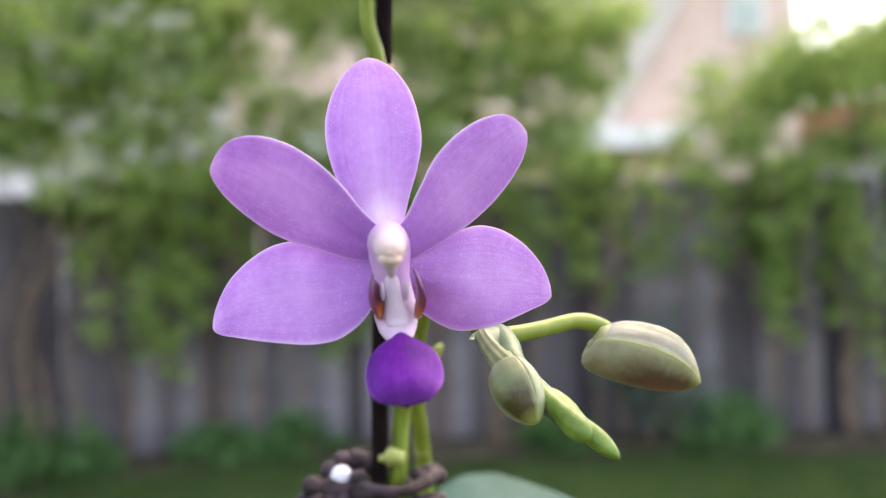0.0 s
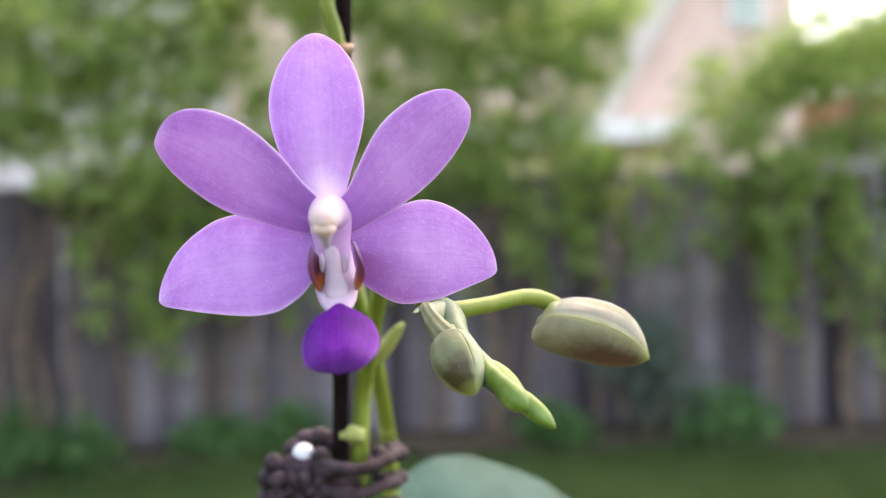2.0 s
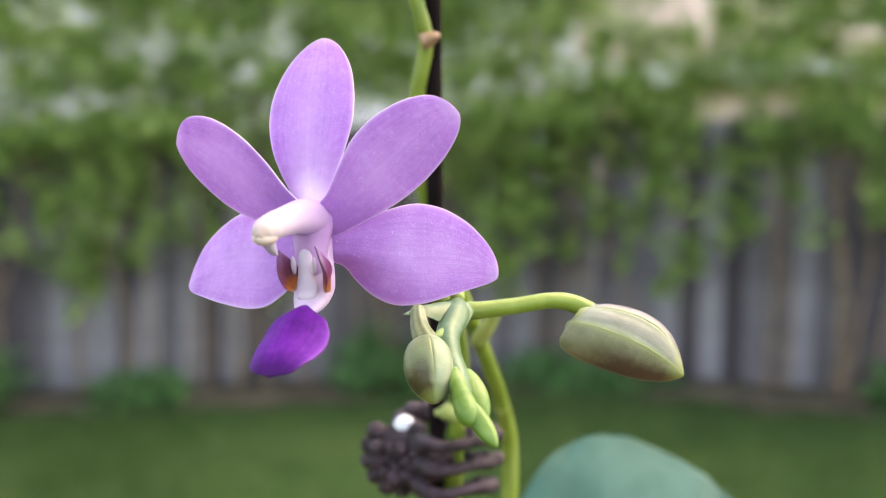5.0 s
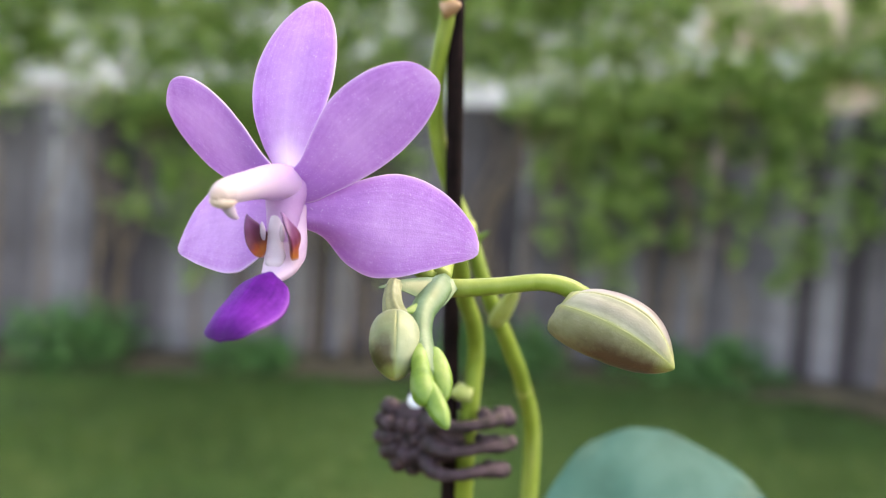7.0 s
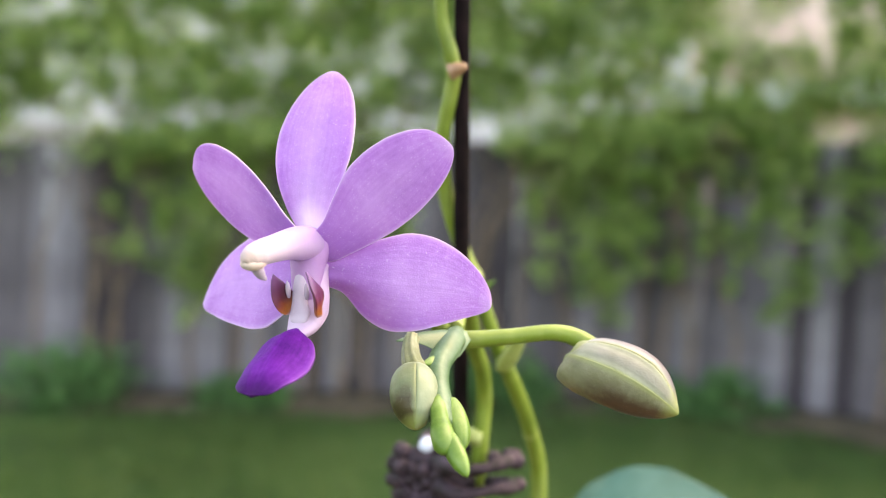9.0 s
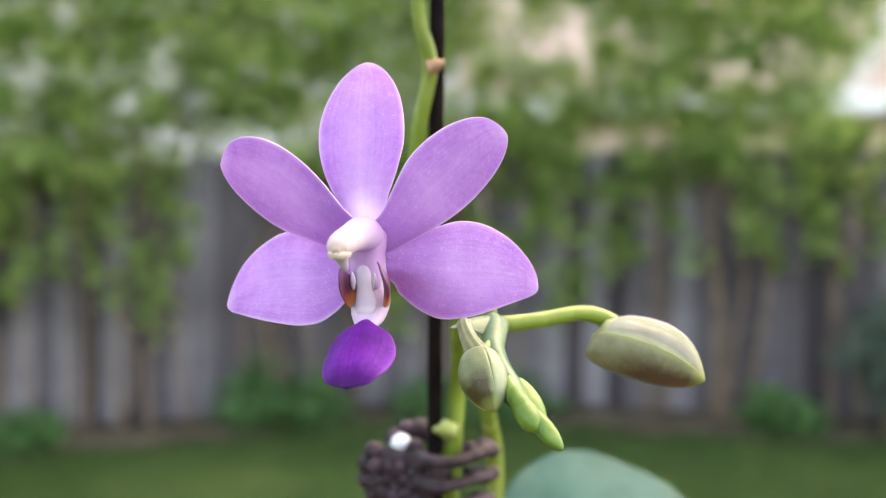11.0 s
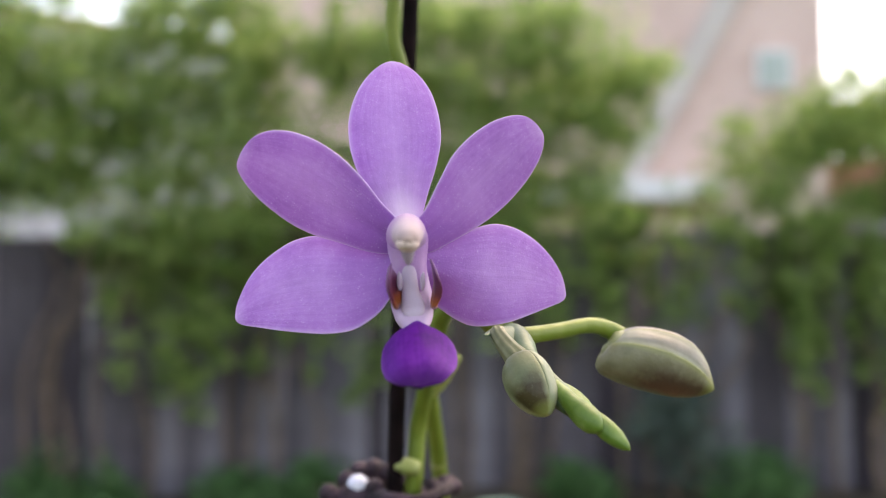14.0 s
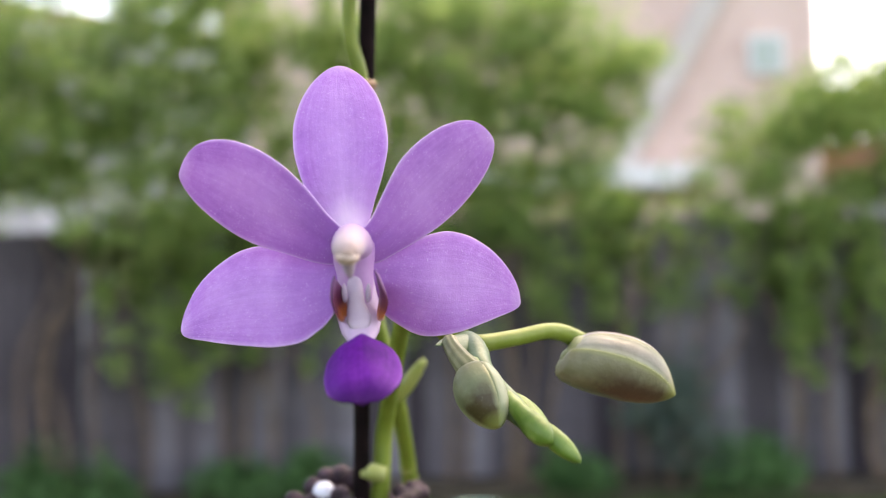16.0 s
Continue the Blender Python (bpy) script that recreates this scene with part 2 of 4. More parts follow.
FENCE_WOOD = wood_material("weathered_grey_wood", (0.034, 0.028, 0.037), (0.100, 0.090, 0.107), (0.215, 0.206, 0.245))
STOOL_WOOD = wood_material("brown_wood", (0.10, 0.06, 0.035), (0.17, 0.10, 0.06), (0.24, 0.15, 0.09))


def leaf_material(name, a, b, c, trans=0.35):
    """Leaves, each with its own green."""
    m = Nodes(name, 0.5, 0.3)
    rnd = m.n("ShaderNodeNewGeometry").outputs["Random Per Island"]
    big = m.noise(m.coords("Object"), 0.9, 3.0)
    f = m.math("ADD", m.math("MULTIPLY", rnd, 0.6), m.math("MULTIPLY", big, 0.5))
    col = m.ramp(f, (0.25, a), (0.5, b), (0.8, c))
    m.color(col)
    m.translucent(col, trans)
    return m.mat


HEDGE_LEAF = leaf_material("hedge_leaf", (0.060, 0.136, 0.036), (0.188, 0.315, 0.082), (0.365, 0.485, 0.185), 0.6)
LOW_LEAF = leaf_material("low_shrub_leaf", (0.020, 0.068, 0.022), (0.042, 0.13, 0.042), (0.08, 0.20, 0.07))
BLUE_LEAF = leaf_material("blue_green_shrub_leaf", (0.04, 0.075, 0.06), (0.07, 0.115, 0.095), (0.11, 0.16, 0.14))
GRASS = leaf_material("grass_blade", (0.017, 0.055, 0.012), (0.037, 0.09, 0.022), (0.08, 0.12, 0.04), 0.35)
BARK = plant_material("twig_bark", (0.08, 0.055, 0.04), (0.14, 0.10, 0.075), (0.20, 0.15, 0.11), 14, 0.0, 0.9)


def plain(name, a, b, scale, rough=0.8, metal=0.0, bump=0.2, dist=0.002, spec=0.3):
    m = Nodes(name, rough, spec)
    ob = m.coords("Object")
    f = m.noise(ob, scale, 5.0)
    m.color(m.ramp(f, (0.35, a), (0.65, b)))
    m.b.inputs["Metallic"].default_value = metal
    m.bump(m.noise(ob, scale * 6, 4.0), bump, dist)
    return m.mat


STICK = plain("dark_brown_stake", (0.004, 0.0025, 0.003), (0.011, 0.006, 0.007), 220.0, 0.8, 0, 0.3, 0.0004, 0.06)
CLIP = plain("dark_purple_brown_plastic", (0.007, 0.004, 0.006), (0.046, 0.028, 0.042), 330.0, 0.65, 0, 0.5, 0.0006, 0.22)
PEARL = plain("white_pearl", (0.42, 0.45, 0.57), (0.54, 0.56, 0.67), 300.0, 0.22, 0, 0.05, 0.0002, 0.6)
TERRACOTTA = plain("terracotta", (0.32, 0.13, 0.07), (0.42, 0.19, 0.11), 30.0, 0.85)
SOIL = plain("bark_mix", (0.05, 0.03, 0.02), (0.12, 0.075, 0.045), 60.0, 0.95, 0, 1.0, 0.01)
BEIGE = plain("beige_render", (0.60, 0.435, 0.395), (0.68, 0.515, 0.475), 1.6, 0.9)
WHITE_PAINT = plain("white_painted_wood", (0.62, 0.62, 0.63), (0.70, 0.70, 0.71), 1.2, 0.6)
PALE_TRIM = plain("faded_cream_paint", (0.50, 0.45, 0.43), (0.57, 0.53, 0.51), 1.2, 0.7)
ROOF = plain("red_brown_roof_tile", (0.22, 0.10, 0.07), (0.32, 0.16, 0.12), 3.0, 0.8)
PALE_WALL = plain("pale_grey_wall", (0.40, 0.41, 0.43), (0.50, 0.50, 0.52), 1.0, 0.85)


def lawn_material():
    m = Nodes("lawn", 0.9, 0.15)
    ob = m.coords("Object")
    big, mid, fine = m.noise(ob, 0.8, 4.0), m.noise(ob, 3.4, 4.0, 0.6), m.noise(ob, 60.0, 3.0)
    f = m.math("ADD", m.math("MULTIPLY", big, 0.5), m.math("ADD", m.math("MULTIPLY", mid, 0.42), m.math("MULTIPLY", fine, 0.2)))
    m.color(m.ramp(f, (0.47, (0.006, 0.022, 0.006)), (0.56, (0.017, 0.050, 0.012)), (0.68, (0.046, 0.075, 0.025))))
    m.bump(fine, 0.8, 0.03)
    return m.mat


TEAL = plain("pale_teal_glass", (0.34, 0.41, 0.39), (0.40, 0.46, 0.44), 4.0, 0.25)
LAWN = lawn_material()
EARTH = plain("bare_earth", (0.028, 0.024, 0.017), (0.06, 0.048, 0.034), 5.0, 0.95, 0, 0.8, 0.02)


# ---- builders ----
def mesh_of(name, verts, faces, mat, uvs=None, smooth=True):
    me = bpy.data.meshes.new(name)
    me.from_pydata([tuple(v) for v in verts], [], faces)
    me.materials.append(mat)
    if smooth:
        me.shade_smooth()
    if uvs is not None:
        layer = me.uv_layers.new(name="uv")
        for loop in me.loops:
            layer.data[loop.index].uv = uvs[loop.vertex_index]
    return me


def attach(name, me, parent=None, label=""):
    ob = new(name, me)
    if parent is not None:
        ob.parent = parent
    if label:
        ob["label"] = label
    return ob


def loft(rings, close_ends=True):
    """Verts and faces through rings of equally many points."""
    n = len(rings[0])
    verts = [p for r in rings for p in r]
    faces = []
    for i in range(len(rings) - 1):
        for j in range(n):
            k = (j + 1) % n
            faces.append((i * n + j, i * n + k, (i + 1) * n + k, (i + 1) * n + j))
    if close_ends:
        faces.append(tuple(range(n))[::-1])
        faces.append(tuple(range((len(rings) - 1) * n, len(rings) * n)))
    return verts, faces


def smooth_path(points, steps):
    """Catmull-Rom through points (Vectors)."""
    p = [Vector(q) for q in points]
    p = [2 * p[0] - p[1]] + p + [2 * p[-1] - p[-2]]
    out = []
    for i in range(1, len(p) - 2):
        for k in range(steps):
            t = k / steps
            a, b, c, d = p[i - 1], p[i], p[i + 1], p[i + 2]
            out.append(0.5 * (2 * b + (c - a) * t + (2 * a - 5 * b + 4 * c - d) * t * t + (3 * b - a - 3 * c + d) * t ** 3))
    out.append(p[-2].copy())
    return out


def tube(points, radii, sides=14, steps=8, ribs=0.0, rib_n=5, wobble=0.0):
    """A tapering tube through points. radii: one for each point."""
    line = smooth_path(points, steps)
    n = len(line)
    rad = np.interp(np.linspace(0, len(radii) - 1, n), range(len(radii)), radii)
    ref = Vector((0.31, -0.77, 0.55))
    rings = []
    for i, p in enumerate(line):
        d = (line[min(i + 1, n - 1)] - line[max(i - 1, 0)]).normalized()
        e = (ref - d * ref.dot(d)).normalized()
        ref = e
        g = d.cross(e)
        ring = []
        for j in range(sides):
            a = 2 * math.pi * j / sides
            r = rad[i] * (1 + ribs * math.cos(rib_n * a) + wobble * noise.noise(p * 140 + Vector((j, 0, 0))))
            ring.append(p + (e * math.cos(a) + g * math.sin(a)) * r)
        rings.append(ring)
    return loft(rings)


def cm(*v):
    return Vector(v) * 0.01


def petal(base, tip, side, up, down, bend=0.0, cup=0.0, thick=0.035, wave=0.02, ns=40, nt=16, seed=0, keel=0.0, curl=0.0):
    """A petal from base to tip, in cm. up and down: half widths at eight places along it, on the side given and on the other."""
    base, tip, side = Vector(base), Vector(tip), Vector(side)
    a = tip - base
    length = a.length
    a.normalize()
    side = (side - a * side.dot(a)).normalized()
    nor = a.cross(side)
    if nor.y > 0:
        nor = -nor
    grid = [0.0, 0.05, 0.15, 0.3, 0.45, 0.6, 0.75, 0.87, 0.95, 1.0]
    ph = [math.acos(1 - 2 * g) for g in grid]
    fine = np.linspace(0, math.pi, 400)

    def profile(ws):
        w = [abs(ws[0]) * 0.55] + [abs(q) for q in ws] + [0.0]
        y = np.interp(fine, ph, w)
        k = np.ones(31) / 31
        ypad = np.concatenate([np.full(15, y[0]), y, -y[::-1][:15]])
        ys = np.convolve(ypad, k, "valid")
        return ys

    pu, pd = profile(up), profile(down)
    wide = max(pu.max(), pd.max())
    rings, uvs = [], []
    for i in range(ns + 1):
        f = math.pi * i / ns
        s = (1 - math.cos(f)) / 2
        wu, wd = float(np.interp(f, fine, pu)), -float(np.interp(f, fine, pd))
        if i == ns:
            wu = wd = 0.0
        front, back, fu = [], [], []
        for j in range(nt + 1):
            q = j / nt
            q = 0.5 - 0.5 * math.cos(math.pi * q)
            w = wd + (wu - wd) * q
            t = 2 * q - 1
            h = bend * 4 * s * (1 - s) + cup * (w / wide) ** 2 + wave * noise.noise(Vector((s * 3 + seed, w * 1.6, seed * 3.7))) * (0.3 + abs(t))
            th = thick * (1 - 0.75 * abs(t) ** 3) * (1 - 0.7 * s ** 4)
            h -= 0.035 * math.exp(-(w / 0.06) ** 2) * (1 - s)
            h += keel * math.exp(-(w / 0.10) ** 2) * max(0, 1 - s / 0.7)
            if w < 0:
                h -= curl * (math.exp(-((s - 0.15) / 0.14) ** 2) * min(1, (w / 0.45) ** 2) + 0.5 * math.exp(-((s - 0.38) / 0.18) ** 2) * (w / 0.8) ** 2)
            p = base + a * (s * length) + side * w + nor * h
            front.append((p + nor * th) * 0.01)
            back.append((p - nor * th) * 0.01)
            fu.append((q, s))
        rings.append(front + back[::-1])
        uvs += fu + fu[::-1]
    verts, faces = loft(rings)
    return verts, faces, uvs


def blob(c, axis, length, radius, prof, sides=28, ns=24, lobes=0, depth=0.0, up=(0, 0, 1), flat=1.0):
    """A closed body along axis; prof gives the radius along it; lobes shape its section."""
    axis = Vector(axis).normalized()
    e = Vector(up) - axis * Vector(up).dot(axis)
    e.normalize()
    g = axis.cross(e)
    rings = []
    for i in range(ns + 1):
        s = i / ns
        r = max(prof(s), 0.004) * radius
        ring = []
        for j in range(sides):
            a = 2 * math.pi * j / sides
            k = 1 - depth * abs(math.cos(lobes * a / 2)) ** 8 if lobes else 1
            ring.append((Vector(c) + axis * (s * length) + (e * math.cos(a) * flat + g * math.sin(a)) * r * k) * 0.01)
        rings.append(ring)
    return loft(rings)


H = 1.2
Z = Matrix.Translation((0, 0, H))


def polar(r, bearing, z=0.0):
    b = radians(bearing)
    return Vector((r * math.sin(b), r * math.cos(b), z))


# the garden fence runs straight in two lengths that meet at a blunt corner: bearings that they face, and their distance
RUN_EAST, RUN_WEST, FENCE_D = 2.65, -21.5, 6.6
CORNER = (RUN_EAST + RUN_WEST) / 2
HALF_TURN = (RUN_EAST - RUN_WEST) / 2
FALL = math.tan(radians(3.0))


def ground_z(p):
    """The garden falls gently to the west of the fence corner."""
    depth, lateral = p.dot(polar(1, RUN_WEST)), p.dot(polar(1, RUN_WEST + 90))
    u = max(depth, 0) * math.tan(radians(HALF_TURN)) - lateral
    return -FALL * min(max(u, 0.0), 9.0)


def run_of(b):
    return RUN_EAST if b > CORNER else RUN_WEST


def fence_r(b):
    """Distance of the fence along a bearing."""
    return FENCE_D / math.cos(radians(min(max(b - run_of(b), -60), 60)))


def site(b, before=0.0, z=0.0):
    """A place along the fence: bearing, metres before it, height over the ground."""
    p = polar(fence_r(b) - before, b)
    p.z = ground_z(p) + z
    return p


# ---- ground ----
def build_ground():
    rng = [0.0, 0.5, 1, 2, 3, 4, 5, 5.6, 6.2, 6.7, 7.2, 8, 10, 14, 20, 40, 100, 300, 1000, 3000]
    verts, faces = [(0, 0, 0)], []
    n = 120
    for r in rng[1:]:
        for j in range(n):
            a = 2 * math.pi * j / n
            p = Vector((r * math.sin(a), r * math.cos(a), 0))
            p.z = ground_z(p) + (0.03 * noise.noise(p * 0.7) if 0.5 < r < 20 else 0.0)
            verts.append(tuple(p))
    for j in range(n):
        faces.append((0, 1 + (j + 1) % n, 1 + j))
    for i in range(len(rng) - 2):
        for j in range(n):
            k = (j + 1) % n
            faces.append((1 + i * n + j, 1 + i * n + k, 1 + (i + 1) * n + k, 1 + (i + 1) * n + j))
    ob = attach("ground", mesh_of("ground", verts, faces, LAWN))
    tagged(ob, "shaded green garden lawn with worn yellowish patches", "lawn", "", "structure")


build_ground()

BED_BEARINGS = sorted(list(range(-58, 41, 2)) + [CORNER])


def build_bed():
    """Bare strip along the fence foot."""
    rings = []
    for b in BED_BEARINGS:
        rings.append([site(b, 0.62 + 0.22 * noise.noise(Vector((b * 0.3, 0, 0))), 0.012), site(b, 0.2, 0.06), site(b, -0.06, 0.07), site(b, -0.06, -0.05), site(b, 0.4, -0.05)])
    v, f = loft(rings)
    tagged(attach("soil_bed", mesh_of("soil_bed", v, f, EARTH)), "narrow strip of bare brown earth along the fence", "soil bed", "", "structure")


build_bed()


def build_fence():
    fence = new("garden_fence")
    tagged(fence, "tall weathered grey timber paling fence with uneven boards", "fence")
    rnd = random.Random(4)
    meshes = []
    for k in range(6):
        w, h, th = 0.076 + rnd.uniform(-0.004, 0.004), 1.82 + rnd.uniform(-0.03, 0.03), 0.009
        bm = bmesh.new()
        bmesh.ops.create_cube(bm, size=1)
        bmesh.ops.scale(bm, vec=(w * 2, th * 2, h), verts=bm.verts)
        bmesh.ops.translate(bm, vec=(0, 0, h / 2), verts=bm.verts)
        bmesh.ops.bevel(bm, geom=bm.edges[:], offset=0.004, segments=1, affect="EDGES")
        me = bpy.data.meshes.new("board")
        bm.to_mesh(me)
        bm.free()
        me.materials.append(FENCE_WOOD)
        meshes.append(me)
    bend = FENCE_D * math.tan(radians(HALF_TURN))
    for facing, s0, s1 in ((RUN_EAST, -bend, 8.0), (RUN_WEST, -9.0, bend)):
        out, right = polar(1, facing), polar(1, facing + 90)
        turn = Euler((0, 0, -radians(facing))).to_matrix().to_4x4()

        def along(u, behind, z):
            p = out * (FENCE_D + behind) + right * u
            p.z = ground_z(p) + z
            return p

        u, i = s0 + 0.07, 0
        while u < s1 - 0.04:
            ob = attach("board", meshes[rnd.randrange(6)], fence)
            p = along(u, rnd.uniform(-0.003, 0.003) + (0.02 if i % 2 else 0), rnd.uniform(-0.01, 0.01))
            ob.matrix_basis = Matrix.Translation(p) @ turn @ Euler((rnd.uniform(-0.01, 0.01), rnd.uniform(-0.012, 0.012), rnd.uniform(-0.015, 0.015))).to_matrix().to_4x4()
            u += 0.142 * rnd.uniform(0.97, 1.04)
            i += 1
        for z in (0.35, 1.0, 1.6):
            rings = []
            for k in range(25):
                u = s0 + (s1 - s0) * k / 24
                rings.append([along(u, 0.033, z - 0.045), along(u, 0.077, z - 0.045), along(u, 0.077, z + 0.045), along(u, 0.033, z + 0.045)])
            v, f = loft(rings)
            attach("rail", mesh_of("rail", v, f, FENCE_WOOD, smooth=False), fence)
        u = s0 + (0.05 if facing == RUN_EAST else 0.6)
        while u < s1 - 0.3:
            bm = bmesh.new()
            bmesh.ops.create_cube(bm, size=1)
            bmesh.ops.scale(bm, vec=(0.1, 0.1, 1.75), verts=bm.verts)
            bmesh.ops.bevel(bm, geom=bm.edges[:], offset=0.008, segments=1, affect="EDGES")
            me = bpy.data.meshes.new("post")
            bm.to_mesh(me)
            bm.free()
            me.materials.append(FENCE_WOOD)
            ob = attach("post", me, fence)
            ob.matrix_basis = Matrix.Translation(along(u, 0.13, 0.86)) @ turn
            u += 2.4


# ---- grass ----
def build_grass():
    """Short blades over the lawn between the plant and the fence."""
    rnd = np.random.RandomState(77)
    n = 90000
    r = np.sqrt(rnd.uniform(1.4 ** 2, 6.3 ** 2, n))
    a = np.radians(rnd.uniform(-56, 34, n))
    c = np.stack([r * np.sin(a), r * np.cos(a), np.zeros(n)], 1)
    c[:, 2] = [ground_z(Vector(q)) - 0.005 for q in c]
    h = rnd.uniform(0.02, 0.065, n) * (0.7 + 0.5 * np.sin(c[:, 0] * 2.1 + 1) * np.cos(c[:, 1] * 1.7))
    lean = rnd.normal(size=(n, 2)) * 0.5 * h[:, None]
    t = rnd.uniform(0, 2 * math.pi, n)
    w = np.stack([np.cos(t), np.sin(t), np.zeros(n)], 1) * rnd.uniform(0.002, 0.004, n)[:, None]
    v = np.empty((n, 3, 3))
    v[:, 0], v[:, 1] = c - w, c + w
    v[:, 2] = c + np.stack([lean[:, 0], lean[:, 1], h + 0.02], 1)
    me = bpy.data.meshes.new("grass")
    me.from_pydata(v.reshape(-1, 3).tolist(), [], np.arange(n * 3).reshape(-1, 3).tolist())
    me.materials.append(GRASS)
    tagged(attach("grass", me), "short green lawn grass with yellowish blades", "grass", "", "stuff")


# ---- shrubs ----
def leaf_mesh(name, centres, size, mat, rnd, droop=0.3):
    """Many small folded leaves."""
    n = len(centres)
    c = np.array(centres)
    d = rnd.normal(size=(n, 3))
    d[:, 2] -= droop
    d /= np.linalg.norm(d, axis=1)[:, None]
    e = np.cross(d, rnd.normal(size=(n, 3)))
    e /= np.linalg.norm(e, axis=1)[:, None]
    g = np.cross(d, e)
    ln = size * rnd.uniform(0.6, 1.35, (n, 1))
    w = ln * rnd.uniform(0.26, 0.38, (n, 1))
    v = np.empty((n, 6, 3))
    v[:, 0] = c
    v[:, 1] = c + d * ln * 0.45 + e * w + g * w * 0.35
    v[:, 2] = c + d * ln * 0.5
    v[:, 3] = c + d * ln * 0.45 - e * w + g * w * 0.35
    v[:, 4] = c + d * ln - g * w * 0.3
    v[:, 5] = c + d * ln * 0.8
    base = np.arange(n)[:, None] * 6
    quads = np.concatenate([base + [0, 1, 4, 2], base + [0, 2, 4, 3]])
    me = bpy.data.meshes.new(name)
    me.from_pydata(v.reshape(-1, 3).tolist(), [], quads.tolist())
    me.materials.append(mat)
    return me


build_grass()


def shrub(name, label, clumps, leaves, size, mat, seed, stems, category="shrub"):
    """clumps: (bearing, distance, height, half width, half height, weight). stems: (bearing, distance, top)."""
    rnd = np.random.RandomState(seed)
    top = new(name)
    tagged(top, label, category, "plants at the fence foot" if category == "plant" else "shrubs along the fence")
    pts = []
    total = sum(c[5] for c in clumps)
    for b, r, z, hw, hh, wt in clumps:
        n = int(leaves * wt / total)
        twigs = max(6, n // 7)
        tc = rnd.normal(size=(twigs, 3))
        tc /= np.linalg.norm(tc, axis=1)[:, None]
        tc *= rnd.uniform(0.15, 1.0, (twigs, 1)) ** 0.5
        tc *= rnd.uniform(0.75, 1.2, (twigs, 1))
        pick = rnd.randint(0, twigs, n)
        q = tc[pick] + rnd.normal(size=(n, 3)) * 0.27
        c = polar(r, b)
        bb = radians(b)
        right = np.array([math.cos(bb), -math.sin(bb), 0])
        out = np.array([math.sin(bb), math.cos(bb), 0])
        p = np.array(c) + q[:, :1] * hw * right + q[:, 1:2] * min(hw, 0.42) * out
        low = ground_z(c)
        p[:, 2] = np.maximum(low + z + q[:, 2] * hh, low + 0.03)
        pts.append(p)
    attach("crown", leaf_mesh("crown", np.concatenate(pts), size, mat, rnd), top)
    for b, r, zt in stems:
        base = polar(r, b)
        base.z = ground_z(base) - 0.02
        k = [base]
        for i in range(1, 5):
            k.append(base + Vector((rnd.normal() * 0.05 * i, rnd.normal() * 0.02 * i, zt * i / 4)))
        v, f = tube(k, [0.018, 0.015, 0.012, 0.009, 0.005], 7, 4, 0, 5, 0.2)
        attach("stem", mesh_of("stem", v, f, BARK), top)
    return top


build_fence()


# Places along the fence are given as (across, height): metres along the run that they belong to from the point it faces, and metres over the ground.
def bearing_of(across, facing):
    return facing + math.degrees(math.atan2(across, FENCE_D))


def across_of(b, facing):
    return FENCE_D * math.tan(radians(min(max(b - facing, -70), 70)))


# openings in the leaves (across, height, half width, half height, share of leaves kept), the first that fits counts
OPENINGS = [
    (1.80, 2.75, 0.17, 0.10, 0.7), (2.00, 3.25, 0.42, 0.45, 0.0), (1.62, 2.83, 0.29, 0.37, 0.04), (1.46, 2.48, 0.30, 0.32, 0.10), (2.10, 2.92, 0.24, 0.2, 0.1), (1.85, 2.44, 0.30, 0.22, 0.28),
    (1.29, 2.10, 0.33, 0.13, 0.12), (0.76, 2.10, 0.17, 0.20, 0.75), (1.15, 1.86, 0.30, 0.15, 0.6), (2.78, 1.75, 0.24, 0.20, 0.35), (2.70, 2.12, 0.22, 0.11, 0.3),
    (-3.12, 1.89, 0.42, 0.18, 0.0), (-0.33, 1.90, 0.36, 0.17, 0.08), (-2.62, 1.93, 0.22, 0.16, 0.4), (-3.02, 2.95, 0.20, 0.20, 0.25), (-2.46, 1.98, 0.45, 0.15, 0.55), (-2.62, 2.13, 0.55, 0.20, 0.84), (-2.15, 2.08, 0.24, 0.16, 0.7), (-0.62, 2.29, 0.22, 0.09, 0.4),
    (-2.30, 3.13, 0.12, 0.10, 0.2), (-2.80, 3.2, 0.16, 0.1, 0.3), (0.1, 3.1, 0.45, 0.30, 0.7),
]
# the hedge's outline (across, height)
OUTLINE = [(-9, 3.5), (-3.05, 3.32), (-2.66, 3.22), (-2.45, 3.36), (-2.15, 3.54), (-1.9, 3.54), (-1.5, 3.46), (-1.37, 3.3), (-1.1, 3.2), (-0.87, 3.34), (-0.6, 3.42), (-0.3, 3.45), (0.6, 3.48), (0.7, 3.3), (1.2, 3.2), (1.42, 3.1), (1.6, 2.6), (2.2, 2.62), (2.4, 2.98), (3.1, 3.08), (9, 3.1)]


